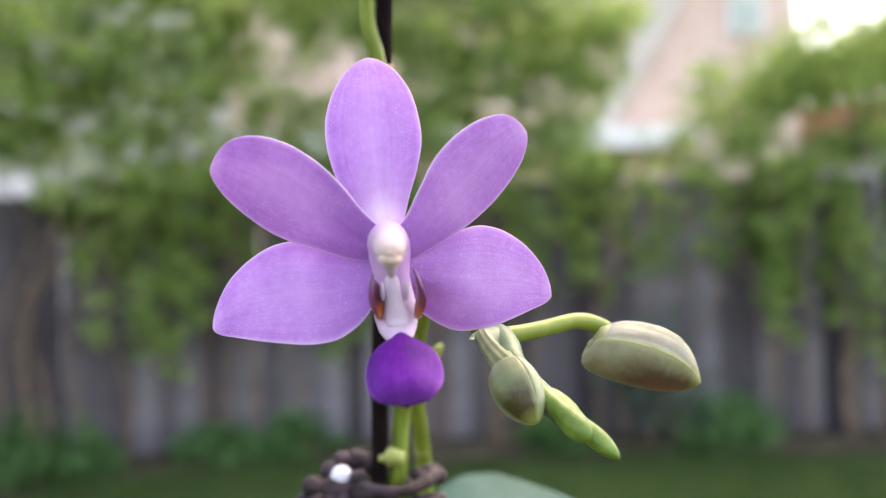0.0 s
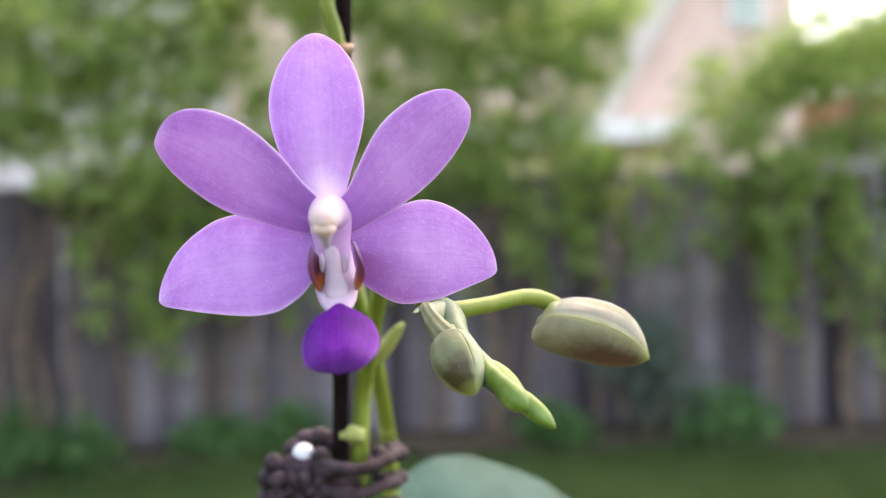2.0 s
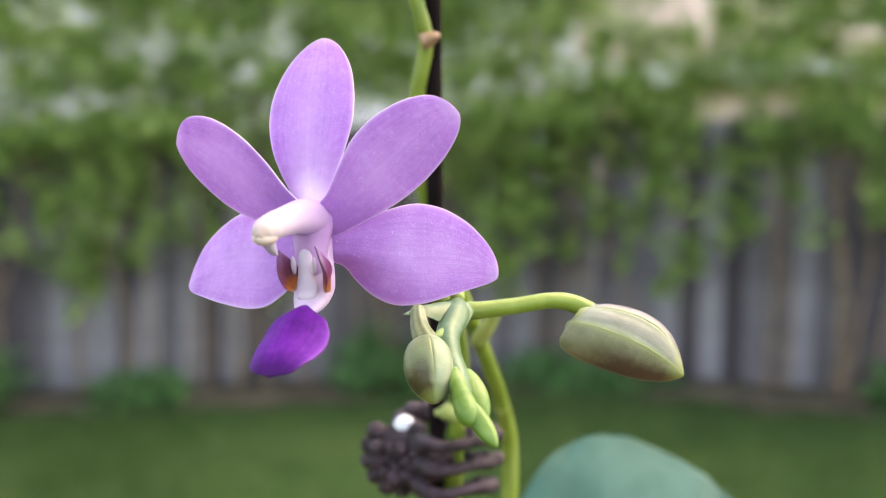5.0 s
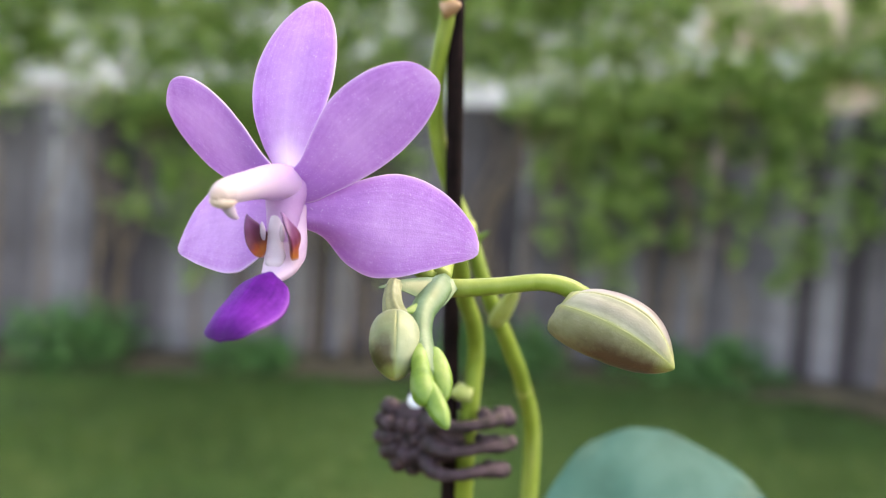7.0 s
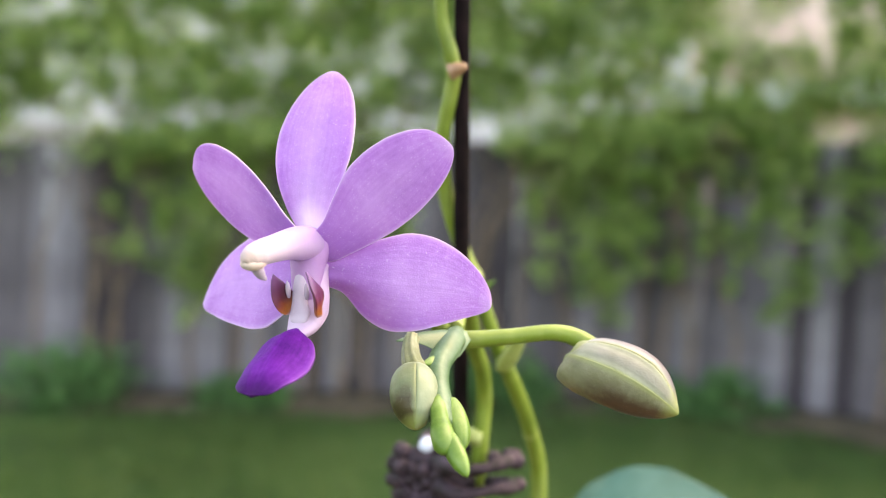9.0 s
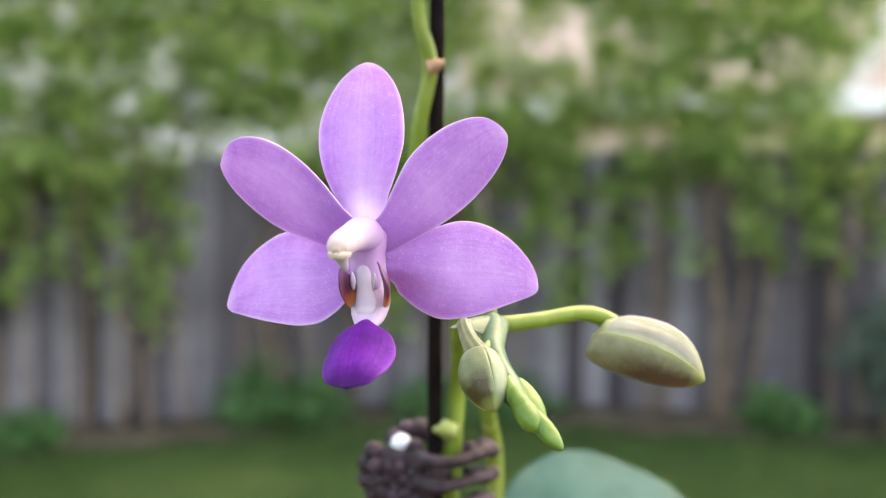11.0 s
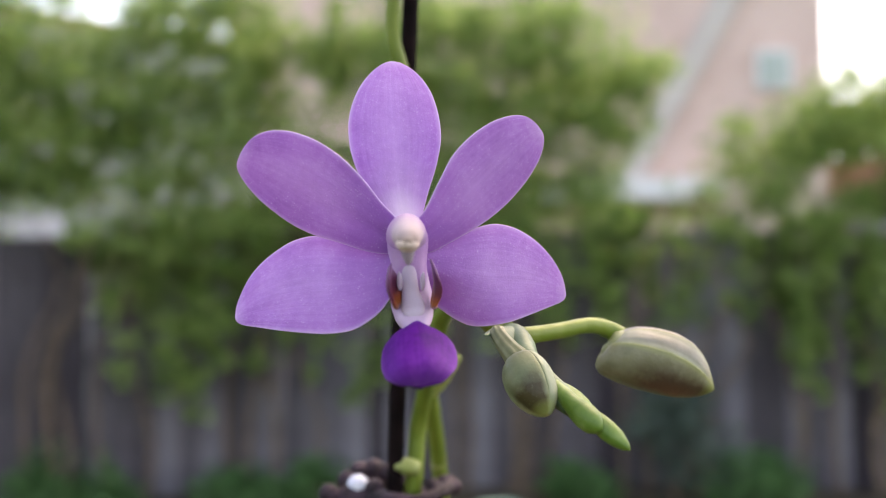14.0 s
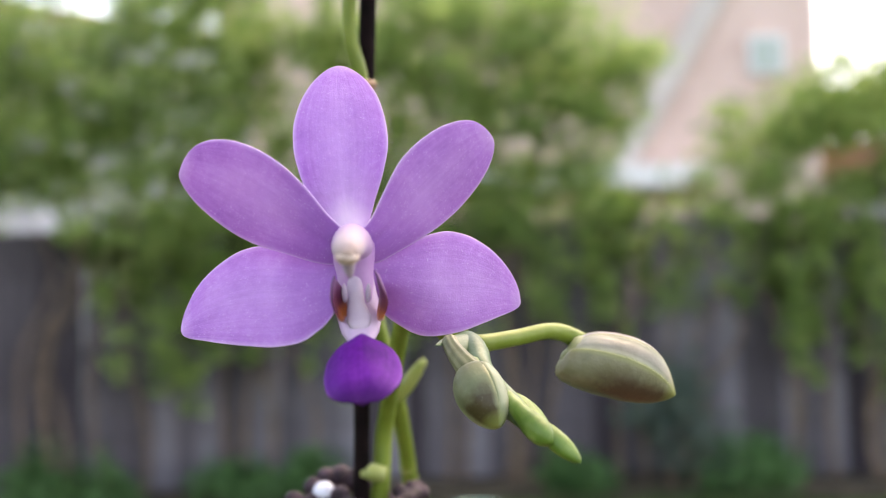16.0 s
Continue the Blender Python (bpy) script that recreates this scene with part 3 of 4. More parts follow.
def kept(b, z):
    """Share of the hedge's leaves kept at a bearing and height."""
    east = b > -21.8
    a = across_of(b, RUN_EAST if east else RUN_WEST)
    if z > np.interp(a, [q[0] for q in OUTLINE], [q[1] for q in OUTLINE]):
        return 0.0
    share = next((k for x, h, w, t, k in OPENINGS if ((a - x) / w) ** 2 + ((z - h) / t) ** 2 < 1), (0.5 if a > 0.55 else 1.0) if z < 1.95 else (0.5 if a > 0.55 else 0.84) if z < 2.4 else 0.72 if a > 2.1 else 0.9)
    if east and b < -1.5:
        # the wall shows once more past the corner, low behind the leaves
        x, h, w, t = 1.95, 2.52, 0.65, 0.32
        if ((across_of(b, RUN_WEST) - x) / w) ** 2 + ((z - h) / t) ** 2 < 1:
            share = min(share, 0.33)
        if ((across_of(b, RUN_WEST) - 1.36) / 0.27) ** 2 + ((z - 2.1) / 0.12) ** 2 < 1:
            share = 0.35
    return share


hrnd = random.Random(11)
segments = {}


def clump(b, before, z, hw, hh, wt):
    segments.setdefault(int((b + 75) // 9), []).append((b, fence_r(b) - before, z, hw, hh, wt))


b = -54.0
while b < 36:
    z = 1.78
    while z < 3.7:
        bb, zz = b + hrnd.uniform(-0.6, 0.6), z + hrnd.uniform(-0.07, 0.07)
        if hrnd.random() < kept(bb, zz):
            clump(bb, hrnd.uniform(-0.45, 0.40), zz, hrnd.uniform(0.11, 0.22), hrnd.uniform(0.09, 0.17), hrnd.uniform(0.2, 0.5))
        z += 0.115
    b += 0.8
# a deeper stand of the same shrubs behind the fence to the east
for _ in range(110):
    bb, zz = hrnd.uniform(20.5, 35), hrnd.uniform(2.45, 2.95)
    if zz < np.interp(across_of(bb, RUN_EAST), [2.1, 2.4, 3.1], [2.5, 2.85, 2.98]):
        clump(bb, hrnd.uniform(-1.3, -0.4), zz, hrnd.uniform(0.1, 0.2), hrnd.uniform(0.08, 0.15), hrnd.uniform(0.3, 0.6))
# branches that hang down before the boards: across, top, bottom, half width, share of leaves
HANGING = [
    (-2.40, 1.8, 1.25, 0.18, 0.8), (-2.25, 1.8, 0.85, 0.22, 1.2), (-2.02, 1.85, 0.60, 0.25, 1.5), (-1.80, 1.85, 0.75, 0.26, 1.5), (-1.57, 1.85, 0.9, 0.25, 1.4), (-1.3, 1.8, 1.05, 0.24, 1.2), (-0.92, 1.8, 0.8, 0.24, 1.1), (-0.64, 1.8, 0.6, 0.24, 1.1),
    (-0.3, 1.8, 0.9, 0.24, 1.0), (0.06, 1.8, 1.05, 0.24, 1.0), (0.44, 1.8, 1.15, 0.22, 1.0), (0.76, 1.8, 1.0, 0.18, 0.9), (1.0, 1.85, 0.95, 0.2, 1.1), (1.3, 1.75, 1.1, 0.2, 0.8), (1.6, 1.75, 1.2, 0.2, 0.8), (1.85, 1.75, 1.15, 0.18, 0.9),
    (2.16, 1.85, 0.85, 0.18, 1.3), (2.29, 1.85, 0.72, 0.18, 1.5), (2.42, 1.8, 1.0, 0.15, 1.1), (2.6, 1.7, 1.1, 0.12, 0.7), (2.78, 1.55, 0.8, 0.14, 0.8), (2.93, 1.65, 0.4, 0.2, 1.1), (3.3, 1.8, 0.6, 0.25, 1.0),
]
for facing in (RUN_EAST, RUN_WEST):
    for x, zt, zb, hw, share in HANGING:
        hb = bearing_of(x, facing)
        if facing == RUN_WEST and hb > -25.5 or facing == RUN_EAST and hb < -22:
            continue
        z = zt
        while z > zb:
            k = (z - zb) / (zt - zb)
            clump(hb + hrnd.uniform(-1.3, 1.3), hrnd.uniform(0.1, 0.38), z, hw * (0.55 + 0.45 * k) * hrnd.uniform(0.35, 0.9), 0.09, (0.13 + 0.16 * k) * share * hrnd.uniform(0.4, 1.6))
            z -= 0.1
for i, (seg, cl) in enumerate(sorted(segments.items())):
    b0 = seg * 9 - 75 + 4.5
    stems = []
    for _ in range(5):
        sb = b0 + hrnd.uniform(-4.4, 4.4)
        stems.append((sb, fence_r(sb) - 0.2, 2.1))
    shrub("hedge_shrub", "tall leafy yellow-green shrub growing up over the fence", cl, int(225 * sum(c[5] for c in cl)), 0.058, HEDGE_LEAF, 100 + i, stems)
for i, (x, facing, lw, lh) in enumerate([(-2.75, RUN_EAST, 0.5, 0.3), (-1.55, RUN_EAST, 0.3, 0.16), (-1.0, RUN_EAST, 0.3, 0.2), (0.78, RUN_EAST, 0.25, 0.22), (1.92, RUN_EAST, 0.42, 0.3), (3.4, RUN_EAST, 0.3, 0.2), (-2.75, RUN_WEST, 0.5, 0.3), (-1.55, RUN_WEST, 0.3, 0.16), (-4.0, RUN_WEST, 0.4, 0.2)]):
    rnd = random.Random(170 + i)
    lb = bearing_of(x, facing)
    cl = []
    for _ in range(5):
        cb = lb + rnd.uniform(-2.2, 2.2) * lw / 0.5
        cl.append((cb, fence_r(cb) - rnd.uniform(0.30, 0.5), lh * rnd.uniform(0.4, 0.8), lw * rnd.uniform(0.45, 0.7), lh * rnd.uniform(0.5, 0.8), 1.0))
    shrub("low_plant", "low dark green leafy plant at the foot of the fence", cl, int(2800 * lw), 0.06, LOW_LEAF, 200 + i, [(lb, fence_r(lb) - 0.4, lh * 0.8)], "plant")
for i, (x, facing) in enumerate(((1.42, RUN_EAST),)):
    rnd = random.Random(270 + i)
    lb = bearing_of(x, facing)
    cl = [(lb + rnd.uniform(-1.5, 1.5), fence_r(lb) - rnd.uniform(0.25, 0.45), rnd.uniform(0.15, 0.75), 0.22, 0.2, 1.0) for _ in range(7)]
    shrub("blue_green_shrub", "small blue-green shrub standing before the fence", cl, 1400, 0.06, BLUE_LEAF, 300 + i, [(lb, fence_r(lb) - 0.4, 0.6), (lb + 0.8, fence_r(lb) - 0.4, 0.5)])


# ---- house behind ----
def box(x0, x1, y0, y1, z0, z1, bevel=0.01):
    bm = bmesh.new()
    bmesh.ops.create_cube(bm, size=1)
    bmesh.ops.scale(bm, vec=(x1 - x0, y1 - y0, z1 - z0), verts=bm.verts)
    bmesh.ops.translate(bm, vec=((x0 + x1) / 2, (y0 + y1) / 2, (z0 + z1) / 2), verts=bm.verts)
    if bevel:
        bmesh.ops.bevel(bm, geom=bm.edges[:], offset=bevel, segments=1, affect="EDGES")
    return bm


def part(name, bm, mat, parent, label="", smooth=False):
    me = bpy.data.meshes.new(name)
    bm.to_mesh(me)
    bm.free()
    me.materials.append(mat)
    if smooth:
        me.shade_smooth()
    return attach(name, me, parent, label)


house = new("neighbour_house")
tagged(house, "pinkish beige plastered neighbouring house with a pale sloping barge board", "house")
house.matrix_basis = Matrix.Translation(polar(13, RUN_EAST)) @ Euler((0, 0, -radians(RUN_EAST))).to_matrix().to_4x4()
part("wall", box(-3.3, 4.8, 0, 6, 0, 7.4), BEIGE, house)
part("gutter_board", box(-4.6, 3.3, -0.5, -0.38, 2.76, 3.06), WHITE_PAINT, house, "white painted gutter board")
part("lean_to_roof", box(-4.6, 3.3, -0.38, 0.0, 2.86, 3.0), ROOF, house)
part("lean_to_wall", box(-4.5, -3.3, 0.0, 0.25, 0, 2.95), BEIGE, house)
bm = box(-1.7, 1.7, -0.12, 0.0, -0.17, 0.17)
bmesh.ops.rotate(bm, cent=(0, 0, 0), matrix=Euler((0, -radians(61), 0)).to_matrix(), verts=bm.verts)
bmesh.ops.translate(bm, vec=(2.95, 0, 4.6), verts=bm.verts)
part("barge_board", bm, PALE_TRIM, house, "faded cream sloping barge board")
win = part("window", box(3.85, 4.35, -0.08, 0.0, 4.3, 4.85), WHITE_PAINT, house)
part("pane", box(3.91, 4.29, -0.09, -0.05, 4.36, 4.79, 0), TEAL, win, "pale teal window pane")
shed = new("low_house")
tagged(shed, "pale grey plastered building behind the fence", "house")
shed.matrix_basis = Matrix.Translation(polar(12, -34, -0.36)) @ Euler((0, 0, radians(34))).to_matrix().to_4x4()
part("wall", box(-6.5, 5.4, 0, 4, -1.0, 5.1), PALE_WALL, shed)
part("fascia", box(-6.7, 4.3, -0.4, -0.25, 2.34, 2.64), PALE_WALL, shed, "pale grey fascia board")
part("roof", box(-6.7, 5.6, -0.1, 4.3, 5.105, 5.22), ROOF, shed)
brick = new("brick_garage")
tagged(brick, "low red-brown garage behind the fence", "garage")
brick.matrix_basis = Matrix.Translation(polar(15, 28)) @ Euler((0, 0, -radians(28))).to_matrix().to_4x4()
part("wall", box(-1.9, 5, 0, 4, 0, 3.0), PALE_WALL, brick)
part("roof", box(-1.8, 5.2, -0.3, 4.3, 3.0, 3.5), ROOF, brick)

# ---- the orchid ----
plant = new("orchid_plant")
tagged(plant, "orchid with lilac flowers, green buds and arching stems", "orchid")
plant.matrix_basis = Z


def ppart(name, vf, mat, parent=plant, label="", uvs=None):
    return attach(name, mesh_of(name, vf[0], vf[1], mat, uvs if uvs is not None else (vf[2] if len(vf) > 2 else None)), parent, label)


def oval_tube(points, wide, deep, sides=24, steps=7, flat_below=0.0):
    """A body along points with an oval section: half widths along x and across it, in cm. flat_below presses its under side."""
    line = smooth_path([cm(*p) for p in points], steps)
    n = len(line)
    ws, ds = (np.interp(np.linspace(0, len(points) - 1, n), range(len(points)), q) * 0.01 for q in (wide, deep))
    rings = []
    for i, p in enumerate(line):
        d = (line[min(i + 1, n - 1)] - line[max(i - 1, 0)]).normalized()
        e = Vector((1, 0, 0))
        e = (e - d * e.dot(d)).normalized()
        g = e.cross(d)
        if g.z < 0:
            g = -g
        ring = []
        for j in range(sides):
            a = 2 * math.pi * j / sides
            c, q = math.cos(a), math.sin(a)
            if q < 0:
                q *= 1 - flat_below
                c = math.copysign(abs(c) ** (1 - 0.35 * flat_below), c)
            ring.append(p + e * (ws[i] * c) + g * (ds[i] * q))
        rings.append(ring)
    return loft(rings)


# column, the middle of the flower: thick at the petals, blunt and flat below at its end
CM = oval_tube([(-0.51, -1.75, -0.18), (-0.51, -2.05, -0.16), (-0.50, -2.35, -0.14), (-0.49, -2.65, -0.13), (-0.48, -2.95, -0.15), (-0.47, -3.25, -0.19), (-0.465, -3.55, -0.235), (-0.46, -3.8, -0.28), (-0.455, -3.97, -0.33), (-0.45, -4.07, -0.37)],
               [0.28, 0.32, 0.32, 0.29, 0.255, 0.235, 0.23, 0.215, 0.155, 0.05], [0.28, 0.33, 0.345, 0.315, 0.275, 0.25, 0.236, 0.208, 0.15, 0.045], 28, 7, 0.25)
flower = ppart("flower", CM, COLUMN, plant, "open lilac orchid flower with violet lip and white column", [(0.5, (k // 28) / (len(CM[0]) / 28 - 1)) for k in range(len(CM[0]))])
ppart("dorsal_sepal", petal((-0.55, -2.05, 0.1), (-0.79, -1.22, 2.94), (-0.98, 0.0, 0), [0.32, 0.50, 0.70, 0.79, 0.79, 0.67, 0.49, 0.28], [0.32, 0.42, 0.60, 0.72, 0.71, 0.63, 0.47, 0.28], 0.24, -0.05, seed=1), DORSAL, flower)
ppart("petal", petal((-0.62, -2.15, -0.19), (-3.27, -1.79, 1.09), (-0.28, 0.5, -0.82), [0.33, 0.41, 0.46, 0.55, 0.55, 0.46, 0.34, 0.20], [0.33, 0.46, 0.73, 0.91, 0.98, 0.93, 0.78, 0.55], 0.08, -0.04, seed=2), PETAL, flower)
ppart("petal", petal((-0.38, -2.15, -0.22), (1.74, -1.55, 1.66), (-0.47, -0.53, 0.71), [0.28, 0.32, 0.57, 0.78, 0.83, 0.78, 0.64, 0.46], [0.34, 0.40, 0.49, 0.55, 0.55, 0.48, 0.36, 0.22], 0.08, -0.04, seed=3), PETAL, flower)
ppart("lateral_sepal", petal((-0.62, -2.0, -0.51), (-3.37, -1.18, -1.43), (0.17, -0.42, -0.89), [0.43, 0.78, 0.94, 0.86, 0.68, 0.48, 0.29, 0.17], [0.23, 0.43, 0.75, 1.00, 1.06, 0.94, 0.70, 0.41], 0.05, -0.03, seed=4), PETAL, flower)
ppart("lateral_sepal", petal((-0.34, -2.0, -0.53), (2.24, -0.62, -1.03), (0.13, 0.12, 0.98), [0.24, 0.44, 0.74, 0.95, 0.96, 0.82, 0.59, 0.36], [0.26, 0.30, 0.68, 0.82, 0.69, 0.46, 0.27, 0.15], 0.05, -0.03, seed=5, curl=0.68), PETAL, flower)
ppart("anther_cap", blob((-0.46, -3.62, -0.35), (0, -1, -0.12), 0.46, 0.19, lambda s: math.sqrt(max(1 - (1.7 * s - 0.7) ** 2, 0)) * (0.86 + 0.14 * s), 20, 16, flat=0.72), CREAM, flower, "cream anther cap")
ppart("beak", tube([cm(-0.46, -3.78, -0.36), cm(-0.455, -3.72, -0.48), cm(-0.45, -3.62, -0.58), cm(-0.45, -3.50, -0.64)], [0.0013, 0.0010, 0.0007, 0.0003], 12, 6), WHITE, flower)
ppart("column_foot", oval_tube([(-0.50, -1.85, 0.02), (-0.49, -2.08, -0.14), (-0.48, -2.20, -0.34), (-0.46, -2.25, -0.56), (-0.45, -2.28, -0.80), (-0.44, -2.31, -1.05), (-0.42, -2.35, -1.25)], [0.25, 0.33, 0.32, 0.28, 0.26, 0.26, 0.20], [0.20, 0.30, 0.32, 0.28, 0.22, 0.16, 0.08], 26), COLUMN_FOOT, flower)
lip = ppart("lip", oval_tube([(-0.45, -2.04, -0.42), (-0.45, -2.10, -0.70), (-0.43, -2.15, -0.98), (-0.40, -2.24, -1.22), (-0.375, -2.42, -1.42), (-0.35, -2.64, -1.54), (-0.33, -2.84, -1.60)], [0.24, 0.28, 0.32, 0.34, 0.29, 0.20, 0.12], [0.22, 0.27, 0.30, 0.28, 0.20, 0.12, 0.05], 26), THROAT, flower, "pinkish white lip stalk")
ppart("trough", oval_tube([(-0.46, -2.42, -0.55), (-0.45, -2.48, -0.80), (-0.43, -2.50, -1.05), (-0.39, -2.54, -1.24), (-0.37, -2.60, -1.36), (-0.36, -2.64, -1.43)], [0.11, 0.12, 0.14, 0.19, 0.15, 0.03], [0.08, 0.09, 0.09, 0.08, 0.05, 0.01], 18), WHITE, lip, "white channel down the lip")
for sx in (-1, 1):
    ppart("callus", blob((-0.42 + sx * 0.17, -2.58, -1.0), (sx * 0.05, -0.2, 1.0), 0.30, 0.045, lambda s: math.sin(math.pi * min(1, 0.08 + 0.92 * s)) ** 0.6, 12, 10), WHITE, lip)
ppart("middle_lobe", petal((-0.33, -2.66, -1.58), (-0.27, -4.02, -2.40), (1, -0.16, 0), [0.22, 0.42, 0.54, 0.57, 0.55, 0.50, 0.41, 0.29], [0.21, 0.41, 0.53, 0.56, 0.54, 0.49, 0.40, 0.28], 0.16, -0.26, 0.08, 0.12, 44, 22, 6, keel=0.10), LIP, lip, "deep violet middle lobe")
for base, tip, side, cup, w in (((-0.62, -2.48, -1.26), (-0.72, -2.88, -0.60), (0.40, 0.91, 0.1), 0.10, 1.0), ((-0.10, -2.46, -1.26), (-0.13, -2.84, -0.53), (-0.15, 0.98, 0.1), -0.05, 0.9)):
    ppart("side_lobe", petal(base, tip, side, [w * q for q in (0.10, 0.17, 0.20, 0.19, 0.15, 0.10, 0.05, 0.02)], [w * q for q in (0.10, 0.17, 0.21, 0.21, 0.18, 0.13, 0.08, 0.03)], -0.07, cup, 0.05, 0.02, 24, 12), LOBE, lip, "maroon and orange side lobe")

# stems
ppart("flower_stalk", tube([cm(-0.53, -1.8, -0.2), cm(-0.45, -1.1, -0.35), cm(-0.05, -0.4, -0.75), cm(0.5, 0.0, -1.15), cm(1.1, 0.15, -1.62)], [0.0016, 0.0014, 0.0013, 0.0014, 0.0017], 12), GREEN_STEM)
ppart("stem", tube([cm(-0.95, 7.6, -13.0), cm(-0.6, 6.6, -7.0), cm(-0.43, 6.26, -5.0), cm(-0.37, 6.2, -4.1), cm(-0.27, 5.85, -3.5), cm(-0.17, 5.32, -3.0), cm(-0.07, 4.6, -2.5), cm(0.02, 4.1, -2.0), cm(0.2, 3.3, -1.3), cm(0.65, 2.0, -0.95), cm(1.05, 0.8, -1.2), cm(1.22, 0.2, -1.6)], [0.0026, 0.0023, 0.0021, 0.0021, 0.0020, 0.0019, 0.0019, 0.0019, 0.0019, 0.0018, 0.0019, 0.0020], 14), GREEN_STEM, plant, "yellow-green flower stem tied to the stake")
ppart("stem", tube([cm(-0.75, 3.2, 7.5), cm(-0.95, 3.65, 5.2), cm(-0.75, 3.9, 4.1), cm(-0.74, 4.1, 3.6), cm(-1.07, 4.45, 2.3), cm(-1.15, 4.9, 1.1), cm(-0.95, 5.4, -0.05), cm(-0.6, 5.75, -1.0), cm(-0.3, 6.1, -2.1), cm(-0.1, 6.65, -3.0), cm(0.03, 7.55, -4.0), cm(0.16, 8.3, -5.0), cm(0.25, 9.2, -7.0), cm(0.1, 9.4, -13.0)], [0.0014, 0.0015, 0.0018, 0.0017, 0.0018, 0.0018, 0.0018, 0.0018, 0.0018, 0.0019, 0.0020, 0.0020, 0.0022, 0.0025], 14), GREEN_STEM, plant, "older yellow-green flower stem beside the stake")
ppart("rachis", tube([cm(1.30, 0.15, -1.72), cm(1.40, -0.25, -1.76), cm(1.46, -0.65, -1.88), cm(1.50, -1.05, -2.08), cm(1.66, -1.45, -2.34), cm(1.92, -1.85, -2.62), cm(2.12, -2.2, -2.82)], [0.0022, 0.0024, 0.0023, 0.0021, 0.0021, 0.0021, 0.0016], 16, 8, 0.04, 5), GREEN_PALE)
ppart("bract", petal((1.64, 0.42, -1.62), (0.78, -1.27, -1.69), (0.9, -0.42, 0.0), [0.06, 0.16, 0.32, 0.42, 0.37, 0.25, 0.15, 0.07], [0.06, 0.16, 0.30, 0.27, 0.21, 0.15, 0.09, 0.05], 0.09, -0.44, 0.03, 0.03, seed=8), GREEN_PALE, plant, "pale green saddle-shaped bract")
ppart("bract", petal((1.62, -0.75, -1.95), (1.36, -1.45, -2.02), (0.6, -0.2, -0.7), [0.10, 0.15, 0.17, 0.15, 0.12, 0.09, 0.05, 0.03], [0.10, 0.13, 0.14, 0.13, 0.10, 0.08, 0.05, 0.03], 0.05, -0.08, 0.03, 0.01), GREEN_TIP)

def bud_profile(s):
    """Blunt at the stalk, fullest past the middle, drawn out into a short point."""
    return float(np.interp(s, [0, 0.02, 0.06, 0.14, 0.28, 0.45, 0.62, 0.76, 0.87, 0.94, 0.98, 1.0], [0, 0.50, 0.74, 0.89, 0.98, 1.0, 0.93, 0.77, 0.54, 0.31, 0.14, 0.03]))


def tear_profile(s):
    """Full near the stalk, long drawn to the tip."""
    return float(np.interp(s, [0, 0.02, 0.06, 0.13, 0.25, 0.4, 0.55, 0.7, 0.82, 0.92, 0.97, 1.0], [0, 0.40, 0.62, 0.80, 0.95, 1.0, 0.97, 0.86, 0.68, 0.44, 0.27, 0.05]))


def bud_sepals(parent, c, axis, length, radius, up, mats, bounds, sag=0.0, rise=0.0, shear=0.0, grooves=(), prof=None):
    """Closed sepals between the given bounds (degrees about the axis from up); they meet in grooved seams. sag and rise bow the axis."""
    c, axis = Vector(c), Vector(axis).normalized()
    e = Vector(up) - axis * Vector(up).dot(axis)
    e.normalize()
    g = axis.cross(e)
    prof = prof or bud_profile
    for k in range(len(mats)):
        a0, a1 = radians(bounds[k]), radians(bounds[k + 1])
        rings, uvs = [], []
        for i in range(33):
            s = 0.012 + 0.988 * (0.5 - 0.5 * math.cos(math.pi * i / 32))
            p = c + axis * (s * length) + e * (rise * 4 * s * (1 - s) - sag * s ** 3)
            front, back, fu = [], [], []
            for j in range(23):
                q = 2 * j / 22 - 1
                q = math.copysign(1 - (1 - abs(q)) ** 1.5, q)
                a = (a0 + a1) / 2 + q * (a1 - a0) / 2 * 1.005
                ridge = 0.035 * max(0, abs(q) - 0.6) / 0.4
                if bounds[k + (1 if q > 0 else 0)] % 360 in grooves and abs(q) > 0.955:
                    ridge -= 0.055 * (abs(q) - 0.955) / 0.045
                r = radius * prof(s) * (0.965 + ridge * math.sin(math.pi * min(1, s * 1.15)) + 0.012 * noise.noise(Vector((q * 2, s * 5, k))))
                d = e * math.cos(a) + g * math.sin(a)
                d = d + axis * (shear * math.cos(a) * (1 - s ** 3))
                front.append((p + d * r) * 0.01)
                back.append((p + d * max(r - 0.06, 0.0)) * 0.01)
                fu.append(((q + 1) / 2, s))
            rings.append(front + back[::-1])
            uvs += fu + fu[::-1]
        v, f = loft(rings)
        ppart("bud_sepal", (v, f), mats[k], parent, "", uvs)


